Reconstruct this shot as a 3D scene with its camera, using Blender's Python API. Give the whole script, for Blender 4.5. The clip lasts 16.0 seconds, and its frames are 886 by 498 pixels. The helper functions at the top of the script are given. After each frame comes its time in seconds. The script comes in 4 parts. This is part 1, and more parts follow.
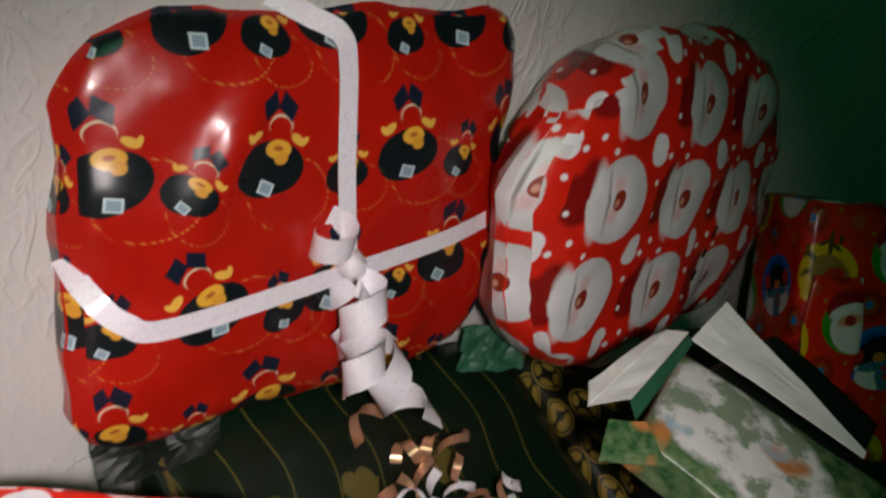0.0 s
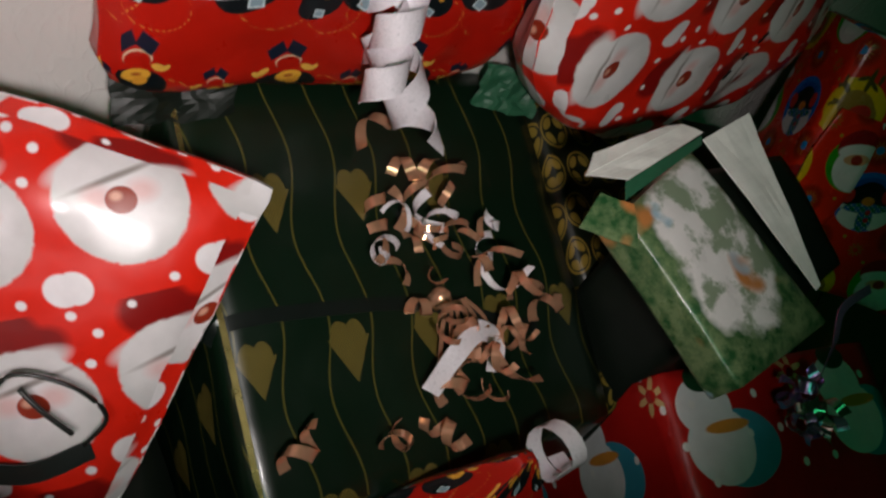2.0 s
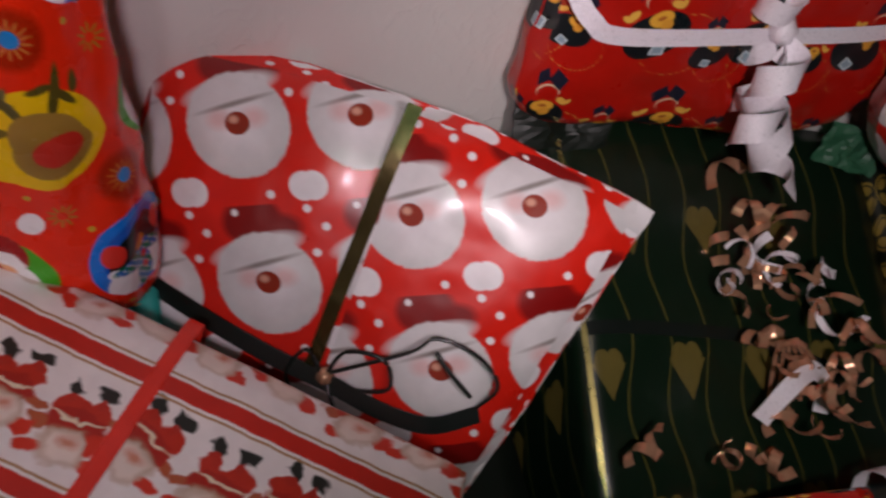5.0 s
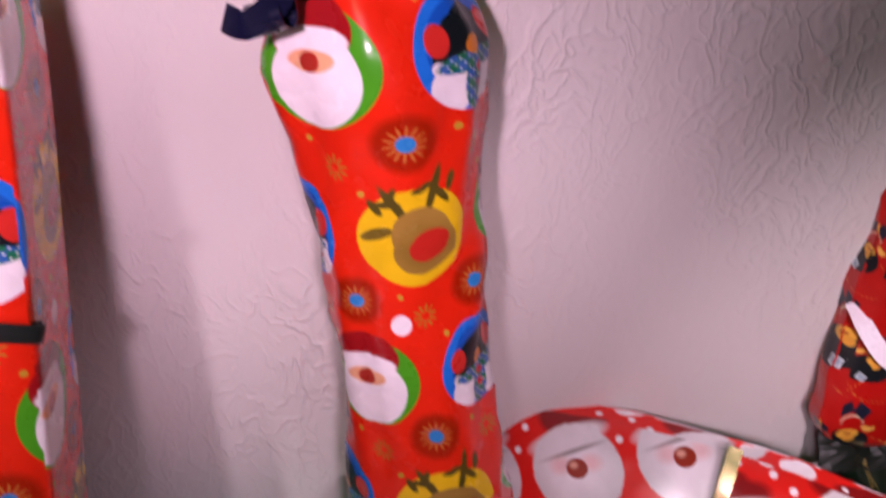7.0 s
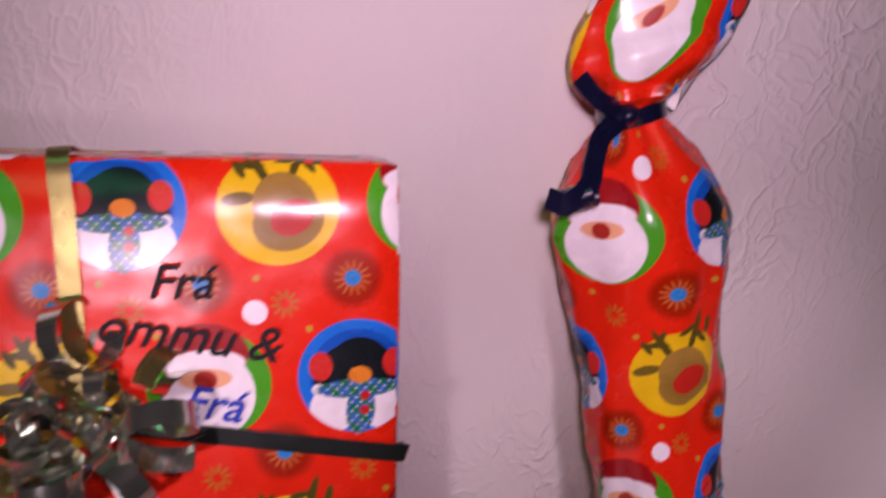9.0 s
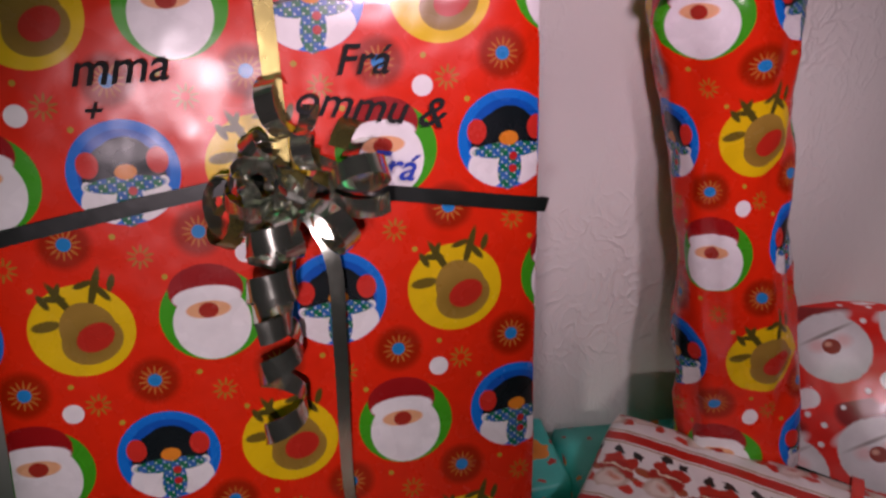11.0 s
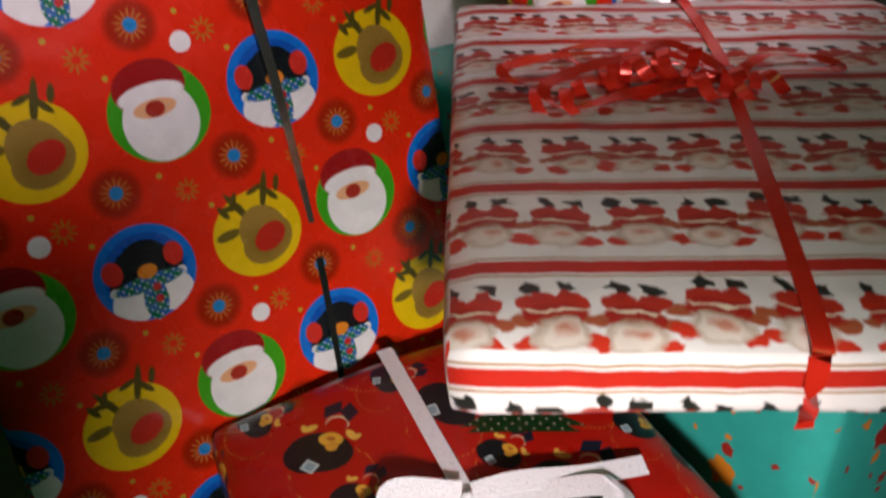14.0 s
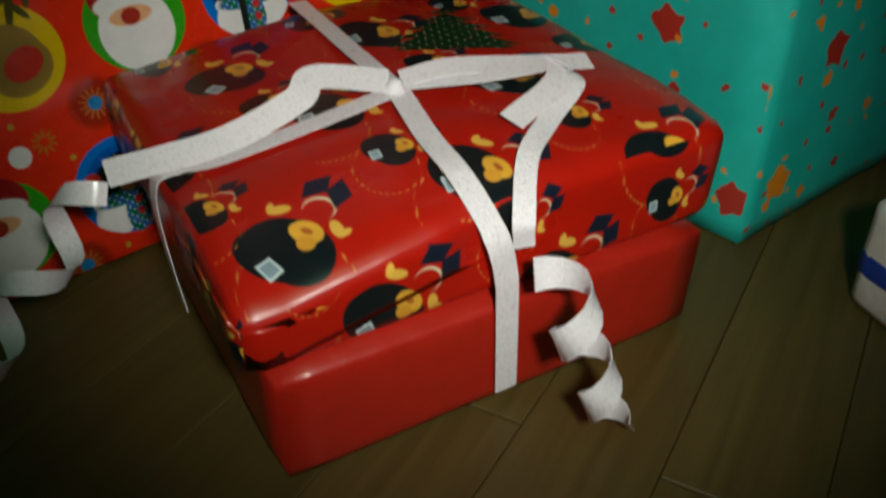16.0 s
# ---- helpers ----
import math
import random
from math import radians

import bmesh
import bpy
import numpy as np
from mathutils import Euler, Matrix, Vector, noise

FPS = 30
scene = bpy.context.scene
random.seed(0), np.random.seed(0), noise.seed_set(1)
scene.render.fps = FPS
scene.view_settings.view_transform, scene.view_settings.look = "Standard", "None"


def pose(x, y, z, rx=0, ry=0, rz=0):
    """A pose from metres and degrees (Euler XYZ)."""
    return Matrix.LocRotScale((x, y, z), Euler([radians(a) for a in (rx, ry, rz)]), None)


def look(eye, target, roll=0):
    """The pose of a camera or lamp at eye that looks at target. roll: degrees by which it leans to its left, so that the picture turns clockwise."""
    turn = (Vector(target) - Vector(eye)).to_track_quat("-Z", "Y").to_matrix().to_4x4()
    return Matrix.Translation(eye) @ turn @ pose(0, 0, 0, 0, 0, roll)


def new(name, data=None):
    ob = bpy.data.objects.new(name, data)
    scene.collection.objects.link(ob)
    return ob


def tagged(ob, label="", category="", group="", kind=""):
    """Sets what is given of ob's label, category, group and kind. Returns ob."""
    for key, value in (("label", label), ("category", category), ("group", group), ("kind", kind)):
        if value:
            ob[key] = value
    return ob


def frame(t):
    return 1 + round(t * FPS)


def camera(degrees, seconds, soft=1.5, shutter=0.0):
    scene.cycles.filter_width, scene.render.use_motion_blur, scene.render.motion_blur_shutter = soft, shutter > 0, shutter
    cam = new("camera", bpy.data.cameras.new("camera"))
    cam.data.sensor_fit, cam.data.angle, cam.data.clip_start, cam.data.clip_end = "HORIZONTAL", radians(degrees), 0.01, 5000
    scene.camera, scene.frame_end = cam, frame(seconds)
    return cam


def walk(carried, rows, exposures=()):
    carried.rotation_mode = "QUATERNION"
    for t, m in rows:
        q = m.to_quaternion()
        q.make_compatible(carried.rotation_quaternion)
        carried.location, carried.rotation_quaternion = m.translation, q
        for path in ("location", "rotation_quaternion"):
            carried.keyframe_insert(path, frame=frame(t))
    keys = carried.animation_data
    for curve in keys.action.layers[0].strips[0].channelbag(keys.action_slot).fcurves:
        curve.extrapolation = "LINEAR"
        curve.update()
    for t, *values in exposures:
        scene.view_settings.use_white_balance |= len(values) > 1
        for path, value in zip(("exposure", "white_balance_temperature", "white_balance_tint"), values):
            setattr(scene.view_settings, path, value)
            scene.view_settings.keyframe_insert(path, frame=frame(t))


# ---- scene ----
cam = camera(53.92, 16.0, 2.4, 0.4)
PATH = [
    (0, (0.0889, 0.0620, 0.7126), (1.3784, 1.3331, -0.1368), 13.11),
    (0.5, (0.0795, 0.0533, 0.7363), (1.2975, 1.2612, -0.2921), 16.79),
    (1, (0.0787, 0.0514, 0.7478), (1.2794, 1.1495, -0.4152), 22.44),
    (1.5, (0.0807, 0.0570, 0.7415), (1.2713, 1.0434, -0.5271), 27.95),
    (2, (0.0759, 0.0663, 0.7224), (1.2834, 0.9347, -0.6147), 33.97),
    (2.5, (0.0607, 0.0845, 0.7053), (1.3197, 0.9120, -0.6100), 39.45),
    (3, (0.0382, 0.1013, 0.6895), (1.3454, 0.9702, -0.5499), 42.69),
    (3.2, (0.0278, 0.1009, 0.6867), (1.3319, 0.9611, -0.5621), 43.87),
    (5.3, (-0.0524, 0.0265, 0.7255), (0.6093, 1.2454, -0.7155), 21.58),
    (5.5, (-0.0610, 0.0203, 0.7304), (0.5311, 1.2789, -0.7067), 18.73),
    (6, (-0.1052, 0.0273, 0.7549), (0.4098, 1.3514, -0.6528), 15.26),
    (6.5, (-0.1253, 0.0243, 0.7893), (0.2623, 1.4919, -0.5130), 10.54),
    (7, (-0.1438, 0.0265, 0.8149), (0.1510, 1.6595, -0.3015), 7.45),
    (7.5, (-0.1665, 0.0347, 0.8323), (0.0811, 1.7932, -0.0876), 6.33),
    (8, (-0.1946, 0.0263, 0.8513), (0.0375, 1.8667, 0.1035), 6.00),
    (8.5, (-0.2369, -0.0150, 0.8496), (-0.0282, 1.8556, 0.1734), 5.32),
    (9, (-0.2926, -0.0559, 0.8314), (-0.0922, 1.7850, 0.0758), 4.25),
    (9.5, (-0.3406, -0.0813, 0.8271), (-0.1683, 1.7004, -0.0649), 3.82),
    (9.6, (-0.3461, -0.0876, 0.8287), (-0.1873, 1.6820, -0.0895), 3.68),
    (9.7, (-0.3560, -0.0926, 0.8220), (-0.1936, 1.6770, -0.0957), 3.42),
    (11.8, (-0.4190, -0.2109, 0.7874), (-0.0584, 1.4524, -0.2630), 0.65),
    (12, (-0.4293, -0.2319, 0.7630), (-0.0314, 1.4242, -0.2853), -0.43),
    (12.5, (-0.4608, -0.2512, 0.7061), (0.0246, 1.3500, -0.3897), -2.55),
    (13, (-0.5175, -0.2468, 0.6382), (0.1399, 1.2985, -0.4480), -1.93),
    (13.5, (-0.5551, -0.2407, 0.5808), (0.2399, 1.2473, -0.4934), -1.22),
    (14, (-0.5700, -0.2488, 0.5161), (0.2988, 1.2230, -0.5226), -1.34),
    (14.5, (-0.5919, -0.2609, 0.4568), (0.3589, 1.1742, -0.5612), -0.82),
    (15, (-0.6047, -0.2698, 0.4110), (0.3878, 1.1122, -0.6402), -0.26),
    (15.5, (-0.6101, -0.2881, 0.3588), (0.3886, 1.0763, -0.7093), -0.22),
    (16, (-0.6088, -0.2988, 0.3132), (0.3750, 1.0374, -0.8033), -0.58),
]
EXPOSURE = [
    (0.0, 0.1, 6500, -10.0), (0.5, -0.25, 6500, -12.0), (2.0, -0.05, 6500, -10.0), (3.2, 0.1, 6500, -2.0), (5.5, -0.5, 6500, 8.0), (6.5, 0.1, 6500, 24.0), (7.2, 0.1, 6500, 28.0), (8.0, -0.45, 6500, 28.0), (9.5, -0.42, 6500, 22.0),
    (12.0, -0.75, 6500, 4.0), (13.5, 0.0, 6500, 6.0), (14.2, -0.1, 6500, -2.0), (15.0, -0.62, 6500, -16.0), (16.0, -0.62, 6500, -18.0),
]
walk(cam, [(t, look(eye, target, roll)) for t, eye, target, roll in PATH], EXPOSURE)

# ---------- world and light ----------
# faint green ambient added to colour the shaded areas
world = bpy.data.worlds.new("green_ambient_fill")
world.use_nodes = True
scene.world = world
world.node_tree.nodes["Background"].inputs["Color"].default_value = (0.25, 0.6, 0.4, 1)
world.node_tree.nodes["Background"].inputs["Strength"].default_value = 0.02


def area_lamp(name, eye, target, size, power, colour):
    data = bpy.data.lights.new(name, "AREA")
    data.shape, data.size, data.energy, data.color = "DISK", size, power, colour
    ob = new(name, data)
    ob.matrix_world = look(eye, target)
    return ob


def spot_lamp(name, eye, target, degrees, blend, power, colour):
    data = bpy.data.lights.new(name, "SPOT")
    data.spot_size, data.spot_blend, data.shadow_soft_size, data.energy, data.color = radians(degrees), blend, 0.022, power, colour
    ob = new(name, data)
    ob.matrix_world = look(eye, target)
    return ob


# fixed spots added along the path in place of one light carried by hand
spot_lamp("torch_light", (-0.27, -0.07, 0.88), (-0.24, 0.488, 0.78), 84, 1.0, 16.0, (1.0, 0.70, 0.86))
spot_lamp("torch_light", (-0.10, -0.04, 0.78), (-0.01, 0.40, 0.38), 64, 1.0, 7.5, (1.0, 0.74, 0.88))
spot_lamp("torch_light", (-0.46, -0.27, 0.74), (-0.46, 0.31, 0.48), 48, 1.0, 14.0, (1.0, 0.78, 0.88))
spot_lamp("torch_light", (-0.60, -0.40, 0.40), (-0.35, 0.00, 0.145), 58, 1.0, 17.0, (1.0, 0.86, 0.88))
# extra spot added to brighten the right-hand gifts
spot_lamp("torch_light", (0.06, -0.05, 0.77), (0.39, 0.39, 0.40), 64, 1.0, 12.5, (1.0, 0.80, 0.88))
# made-up green fill lamp that tints the shadows; no real source behind it
area_lamp("ceiling_light_glow", (-0.9, -1.2, 2.30), (0.1, 0.3, 0.3), 0.7, 2.6, (0.12, 1.0, 0.42))


# ---------- node helpers ----------
class Ex:
    """A number in a node tree, with arithmetic."""

    def __init__(self, tree, socket):
        self.tree, self.socket = tree, socket

    def op(self, kind, *others):
        node = self.tree.nodes.new("ShaderNodeMath")
        node.operation = kind
        for slot, value in zip(node.inputs, (self, *others)):
            if isinstance(value, Ex):
                self.tree.links.new(value.socket, slot)
            else:
                slot.default_value = value
        return Ex(self.tree, node.outputs[0])

    def __add__(self, o): return self.op("ADD", o)
    def __sub__(self, o): return self.op("SUBTRACT", o)
    def __mul__(self, o): return self.op("MULTIPLY", o)
    def __truediv__(self, o): return self.op("DIVIDE", o)
    def floor(self): return self.op("FLOOR")
    def mod(self, n): return self.op("FLOORED_MODULO", n)
    def sin(self): return self.op("SINE")
    def abs(self): return self.op("ABSOLUTE")
    def least(self, o): return self.op("MINIMUM", o)
    def most(self, o): return self.op("MAXIMUM", o)
    def is_(self, n): return self.op("COMPARE", n, 0.25)

    def step(self, edge, soft):
        """1 above the edge, 0 below it, over a width of soft."""
        out = ((self - edge) * (1.0 / soft)) + 0.5
        node = self.tree.nodes.new("ShaderNodeClamp")
        self.tree.links.new(out.socket, node.inputs[0])
        return Ex(self.tree, node.outputs[0])


class Tree:
    def __init__(self, name):
        self.mat = bpy.data.materials.new(name)
        self.mat.use_nodes = True
        self.tree = self.mat.node_tree
        self.bsdf = self.tree.nodes["Principled BSDF"]

    def node(self, kind, **values):
        n = self.tree.nodes.new(kind)
        for key, value in values.items():
            if isinstance(value, Ex):
                self.tree.links.new(value.socket, n.inputs[key])
            elif hasattr(value, "is_output"):
                self.tree.links.new(value, n.inputs[key])
            else:
                n.inputs[key].default_value = value
        return n

    def uv(self):
        n = self.tree.nodes.new("ShaderNodeUVMap")
        n.uv_map = "paper"
        return n.outputs[0]

    def split(self, vector):
        n = self.node("ShaderNodeSeparateXYZ", Vector=vector)
        return Ex(self.tree, n.outputs[0]), Ex(self.tree, n.outputs[1])

    def join(self, x, y):
        return self.node("ShaderNodeCombineXYZ", X=x, Y=y).outputs[0]

    def turned(self, vector, angle):
        n = self.node("ShaderNodeVectorRotate", Vector=vector, Angle=angle)
        n.rotation_type = "Z_AXIS"
        return n.outputs[0]

    def oval(self, vector, cx, cy, rx, ry, soft=0.0007):
        n = self.tree.nodes.new("ShaderNodeVectorMath")
        n.operation = "MULTIPLY_ADD"
        self.tree.links.new(vector, n.inputs[0])
        n.inputs[1].default_value, n.inputs[2].default_value = (1 / rx, 1 / ry, 0), (-cx / rx, -cy / ry, 0)
        d = self.tree.nodes.new("ShaderNodeVectorMath")
        d.operation = "LENGTH"
        self.tree.links.new(n.outputs[0], d.inputs[0])
        return (Ex(self.tree, d.outputs["Value"]) * -1.0).step(-1.0, soft / min(rx, ry))

    def length(self, vector):
        d = self.tree.nodes.new("ShaderNodeVectorMath")
        d.operation = "LENGTH"
        self.tree.links.new(vector, d.inputs[0])
        return Ex(self.tree, d.outputs["Value"])

    def paint(self, under, mask, colour):
        n = self.tree.nodes.new("ShaderNodeMix")
        n.data_type = "RGBA"
        self.tree.links.new(mask.socket, n.inputs[0])
        for slot, value in ((n.inputs[6], under), (n.inputs[7], colour)):
            if hasattr(value, "is_output"):
                self.tree.links.new(value, slot)
            else:
                slot.default_value = (*value, 1)
        return n.outputs[2]

    def noise(self, vector, scale, detail=3.0, rough=0.55):
        n = self.node("ShaderNodeTexNoise", Vector=vector, Scale=scale, Detail=detail, Roughness=rough)
        return Ex(self.tree, n.outputs[0])

    def where(self):
        return self.tree.nodes.new("ShaderNodeTexCoord").outputs["Object"]

    def chance(self, i, j, seed=0.0):
        n = self.tree.nodes.new("ShaderNodeTexWhiteNoise")
        n.noise_dimensions = "3D"
        v = self.node("ShaderNodeCombineXYZ", X=i, Y=j, Z=seed)
        self.tree.links.new(v.outputs[0], n.inputs["Vector"])
        return Ex(self.tree, n.outputs["Value"])

    def bump(self, height, strength, distance):
        n = self.node("ShaderNodeBump", Height=height, Strength=strength, Distance=distance)
        self.tree.links.new(n.outputs[0], self.bsdf.inputs["Normal"])
        return n

    def done(self, colour, rough=0.4, metal=0.0, coat=0.0):
        b = self.bsdf.inputs
        if hasattr(colour, "is_output"):
            self.tree.links.new(colour, b["Base Color"])
        else:
            b["Base Color"].default_value = (*colour, 1)
        if isinstance(rough, Ex):
            self.tree.links.new(rough.socket, b["Roughness"])
        else:
            b["Roughness"].default_value = rough
        b["Metallic"].default_value, b["Coat Weight"].default_value, b["Coat Roughness"].default_value = metal, coat, 0.12
        return self.mat


def wrapped(t, colour, rough=0.30, crumple=0.5, coat=0.25):
    """Finishes a gift-wrap material: print wear, gloss variation and small creases."""
    spot = t.where()
    wear = t.noise(spot, 60.0, 4.0)
    faded = t.node("ShaderNodeHueSaturation", Color=colour, Value=(wear * 0.30) + 0.85)
    crease = t.noise(spot, 16.0, 2.0, 0.5) + (t.noise(spot, 60.0, 1.0) * 0.06)
    t.bump(crease, crumple * 0.8, 0.008)
    return t.done(faded.outputs[0], (t.noise(spot, 35.0) * 0.2) + (rough - 0.1), 0.0, coat)


RED, WHITE, INK = (0.75, 0.022, 0.004), (0.86, 0.83, 0.84), (0.006, 0.010, 0.012)


def cells(t, u, v, a, b):
    """Brick-laid cells a wide and b high: the place inside the cell, its column, row and parity."""
    row = (v / b).floor()
    odd = row.mod(2.0)
    along = (u / a) - (odd * 0.5)
    col = along.floor()
    x, y = ((along - col) - 0.5) * a, (((v / b) - row) - 0.5) * b
    return x, y, col, row, odd


def burst(t, vector, radius, petals):
    x, y = t.split(vector)
    angle = y.op("ARCTAN2", x)
    far = t.length(vector)
    wave = ((angle * petals).sin() * 0.35) + 0.65
    return ((wave * radius) - far).step(0.0, 0.0006) * far.step(radius * 0.34, 0.0006)


def medallion_paper(u0=0.0, v0=0.0, name="medallion_wrap"):
    """Red paper with green, blue and yellow medallions, flower bursts and dots."""
    t = Tree(name)
    u, v = t.split(t.uv())
    u, v = u - u0, v - v0
    a, b = 0.0767, 0.0921
    x, y, col, row, odd = cells(t, u, v, a, b)
    kind = (col - odd).mod(3.0)
    p = t.join(x, y)
    out = RED
    # between the rows: haloed bursts with a blue heart, finer sparks between them, and tiny dots
    x2, y2, col2, row2, odd2 = cells(t, u + 0.02 * a, v - 0.58 * b, a, b)
    q = t.join(x2, y2)
    out = t.paint(out, t.oval(q, 0, 0, 0.0150, 0.0150, 0.005) * 0.75, (0.22, 0.012, 0.0))
    out = t.paint(out, burst(t, q, 0.0100, 14.0) * 0.85, (0.50, 0.16, 0.03))
    out = t.paint(out, t.oval(q, 0, 0, 0.0042, 0.0042), (0.02, 0.22, 0.55))
    x3, y3, col3, row3, odd3 = cells(t, u + 0.48 * a, v - 0.45 * b, a, b)
    q3 = t.join(x3, y3)
    out = t.paint(out, burst(t, q3, 0.0080, 10.0) * 0.8, (0.42, 0.20, 0.02))
    out = t.paint(out, t.oval(q3, -0.014, 0.014, 0.0018, 0.0018).most(t.oval(q3, 0.012, -0.014, 0.0018, 0.0018)), (0.50, 0.32, 0.03))
    # green medallion: white round with a red cap
    k = kind.is_(0.0)
    out = t.paint(out, t.oval(p, 0, 0, 0.0315, 0.0300) * k, (0.055, 0.36, 0.012))
    out = t.paint(out, t.oval(p, -0.002, 0.0165, 0.0225, 0.0165) * k, (0.32, 0.008, 0.010))
    out = t.paint(out, t.oval(p, -0.0005, -0.0055, 0.0235, 0.0240) * k, WHITE)
    out = t.paint(out, t.oval(p, -0.002, 0.0115, 0.0205, 0.0075) * k, WHITE)
    out = t.paint(out, t.oval(p, -0.002, 0.0035, 0.0135, 0.0055) * k, (0.80, 0.42, 0.22))
    out = t.paint(out, t.oval(p, -0.002, 0.0030, 0.0060, 0.0050) * k, (0.38, 0.030, 0.018))
    out = t.paint(out, t.oval(p, 0.0245, 0.0375, 0.0064, 0.0064) * k, WHITE)
    # blue medallion: black round, white bib and a checked scarf
    k = kind.is_(1.0)
    rim = t.oval(p, 0, 0.0005, 0.0318, 0.0310)
    out = t.paint(out, rim * k, (0.008, 0.17, 0.66))
    out = t.paint(out, t.oval(p, 0, 0.001, 0.0255, 0.0250) * k, (0.006, 0.09, 0.46))
    out = t.paint(out, t.oval(p, 0, -0.002, 0.0235, 0.0215).most(t.oval(p, 0.001, 0.009, 0.0150, 0.0125)) * k, INK)
    for s in (-1, 1):
        out = t.paint(out, t.oval(p, s * 0.0195, 0.0065, 0.0062, 0.0078) * k, (0.62, 0.03, 0.02))
        out = t.paint(out, t.oval(p, s * 0.0135, -0.0170, 0.0125, 0.0130) * rim * k, WHITE)
        out = t.paint(out, t.oval(p, s * 0.0215, -0.0060, 0.0030, 0.0030) * k, WHITE)
    weave = ((x * 620.0).sin() * (y * 620.0).sin()).step(0.0, 0.3)
    fleck = ((x * 1240.0).sin() * (y * 1240.0).sin()).step(0.72, 0.1)
    scarf = t.paint(t.paint((0.010, 0.16, 0.07), weave, (0.03, 0.13, 0.42)), fleck, (0.60, 0.70, 0.72))
    out = t.paint(out, t.oval(p, 0, -0.0065, 0.0225, 0.0052) * k, scarf)
    out = t.paint(out, t.oval(t.turned(p, 0.12), 0.0030, -0.0180, 0.0078, 0.0135) * k, scarf)
    out = t.paint(out, t.oval(p, 0.0035, -0.0105, 0.0026, 0.0026).most(t.oval(p, 0.0030, -0.0185, 0.0026, 0.0026)) * k, (0.50, 0.02, 0.02))
    out = t.paint(out, t.oval(p, 0.001, 0.0010, 0.0062, 0.0046) * k, (0.74, 0.24, 0.02))
    # yellow medallion: tilted brown oval, large red spot and branching strokes
    k = kind.is_(2.0)
    out = t.paint(out, t.oval(p, 0, -0.001, 0.0310, 0.0295) * k, (0.78, 0.52, 0.006))
    brown = (0.085, 0.070, 0.010)
    for side, lean in ((-1, 0.75), (1, -0.05)):
        stroke = t.turned(t.join(x - 0.001 - side * 0.0095, y - 0.0215 - side * 0.003), side * 0.30 - lean * 0.3)
        out = t.paint(out, t.oval(stroke, 0, 0.001, 0.0024, 0.0135) * k, brown)
        out = t.paint(out, t.oval(t.turned(stroke, 0.6), side * 0.0048, 0.0020, 0.0068, 0.0021) * k, brown)
        out = t.paint(out, t.oval(stroke, side * 0.0088, 0.0060, 0.0021, 0.0056) * k, brown)
        out = t.paint(out, t.oval(t.turned(stroke, -0.6), side * -0.0045, 0.0050, 0.0060, 0.0020) * k, brown)
    tilted = t.turned(p, -0.35)
    out = t.paint(out, t.oval(t.turned(p, -0.1), -0.0195, 0.0060, 0.0085, 0.0034) * k, (0.16, 0.115, 0.014))
    fur = t.paint((0.33, 0.20, 0.035), t.oval(tilted, 0.001, -0.009, 0.0150, 0.0120, 0.012), (0.24, 0.145, 0.020))
    out = t.paint(out, t.oval(tilted, 0.0031, -0.0033, 0.0165, 0.0195).most(t.oval(tilted, 0.0020, -0.0092, 0.0185, 0.0150)) * k, fur)
    out = t.paint(out, t.oval(t.turned(p, -0.45), 0.0037, -0.0085, 0.0118, 0.0088) * k, (0.48, 0.022, 0.012))
    return wrapped(t, out, 0.27, 0.55, 0.08)


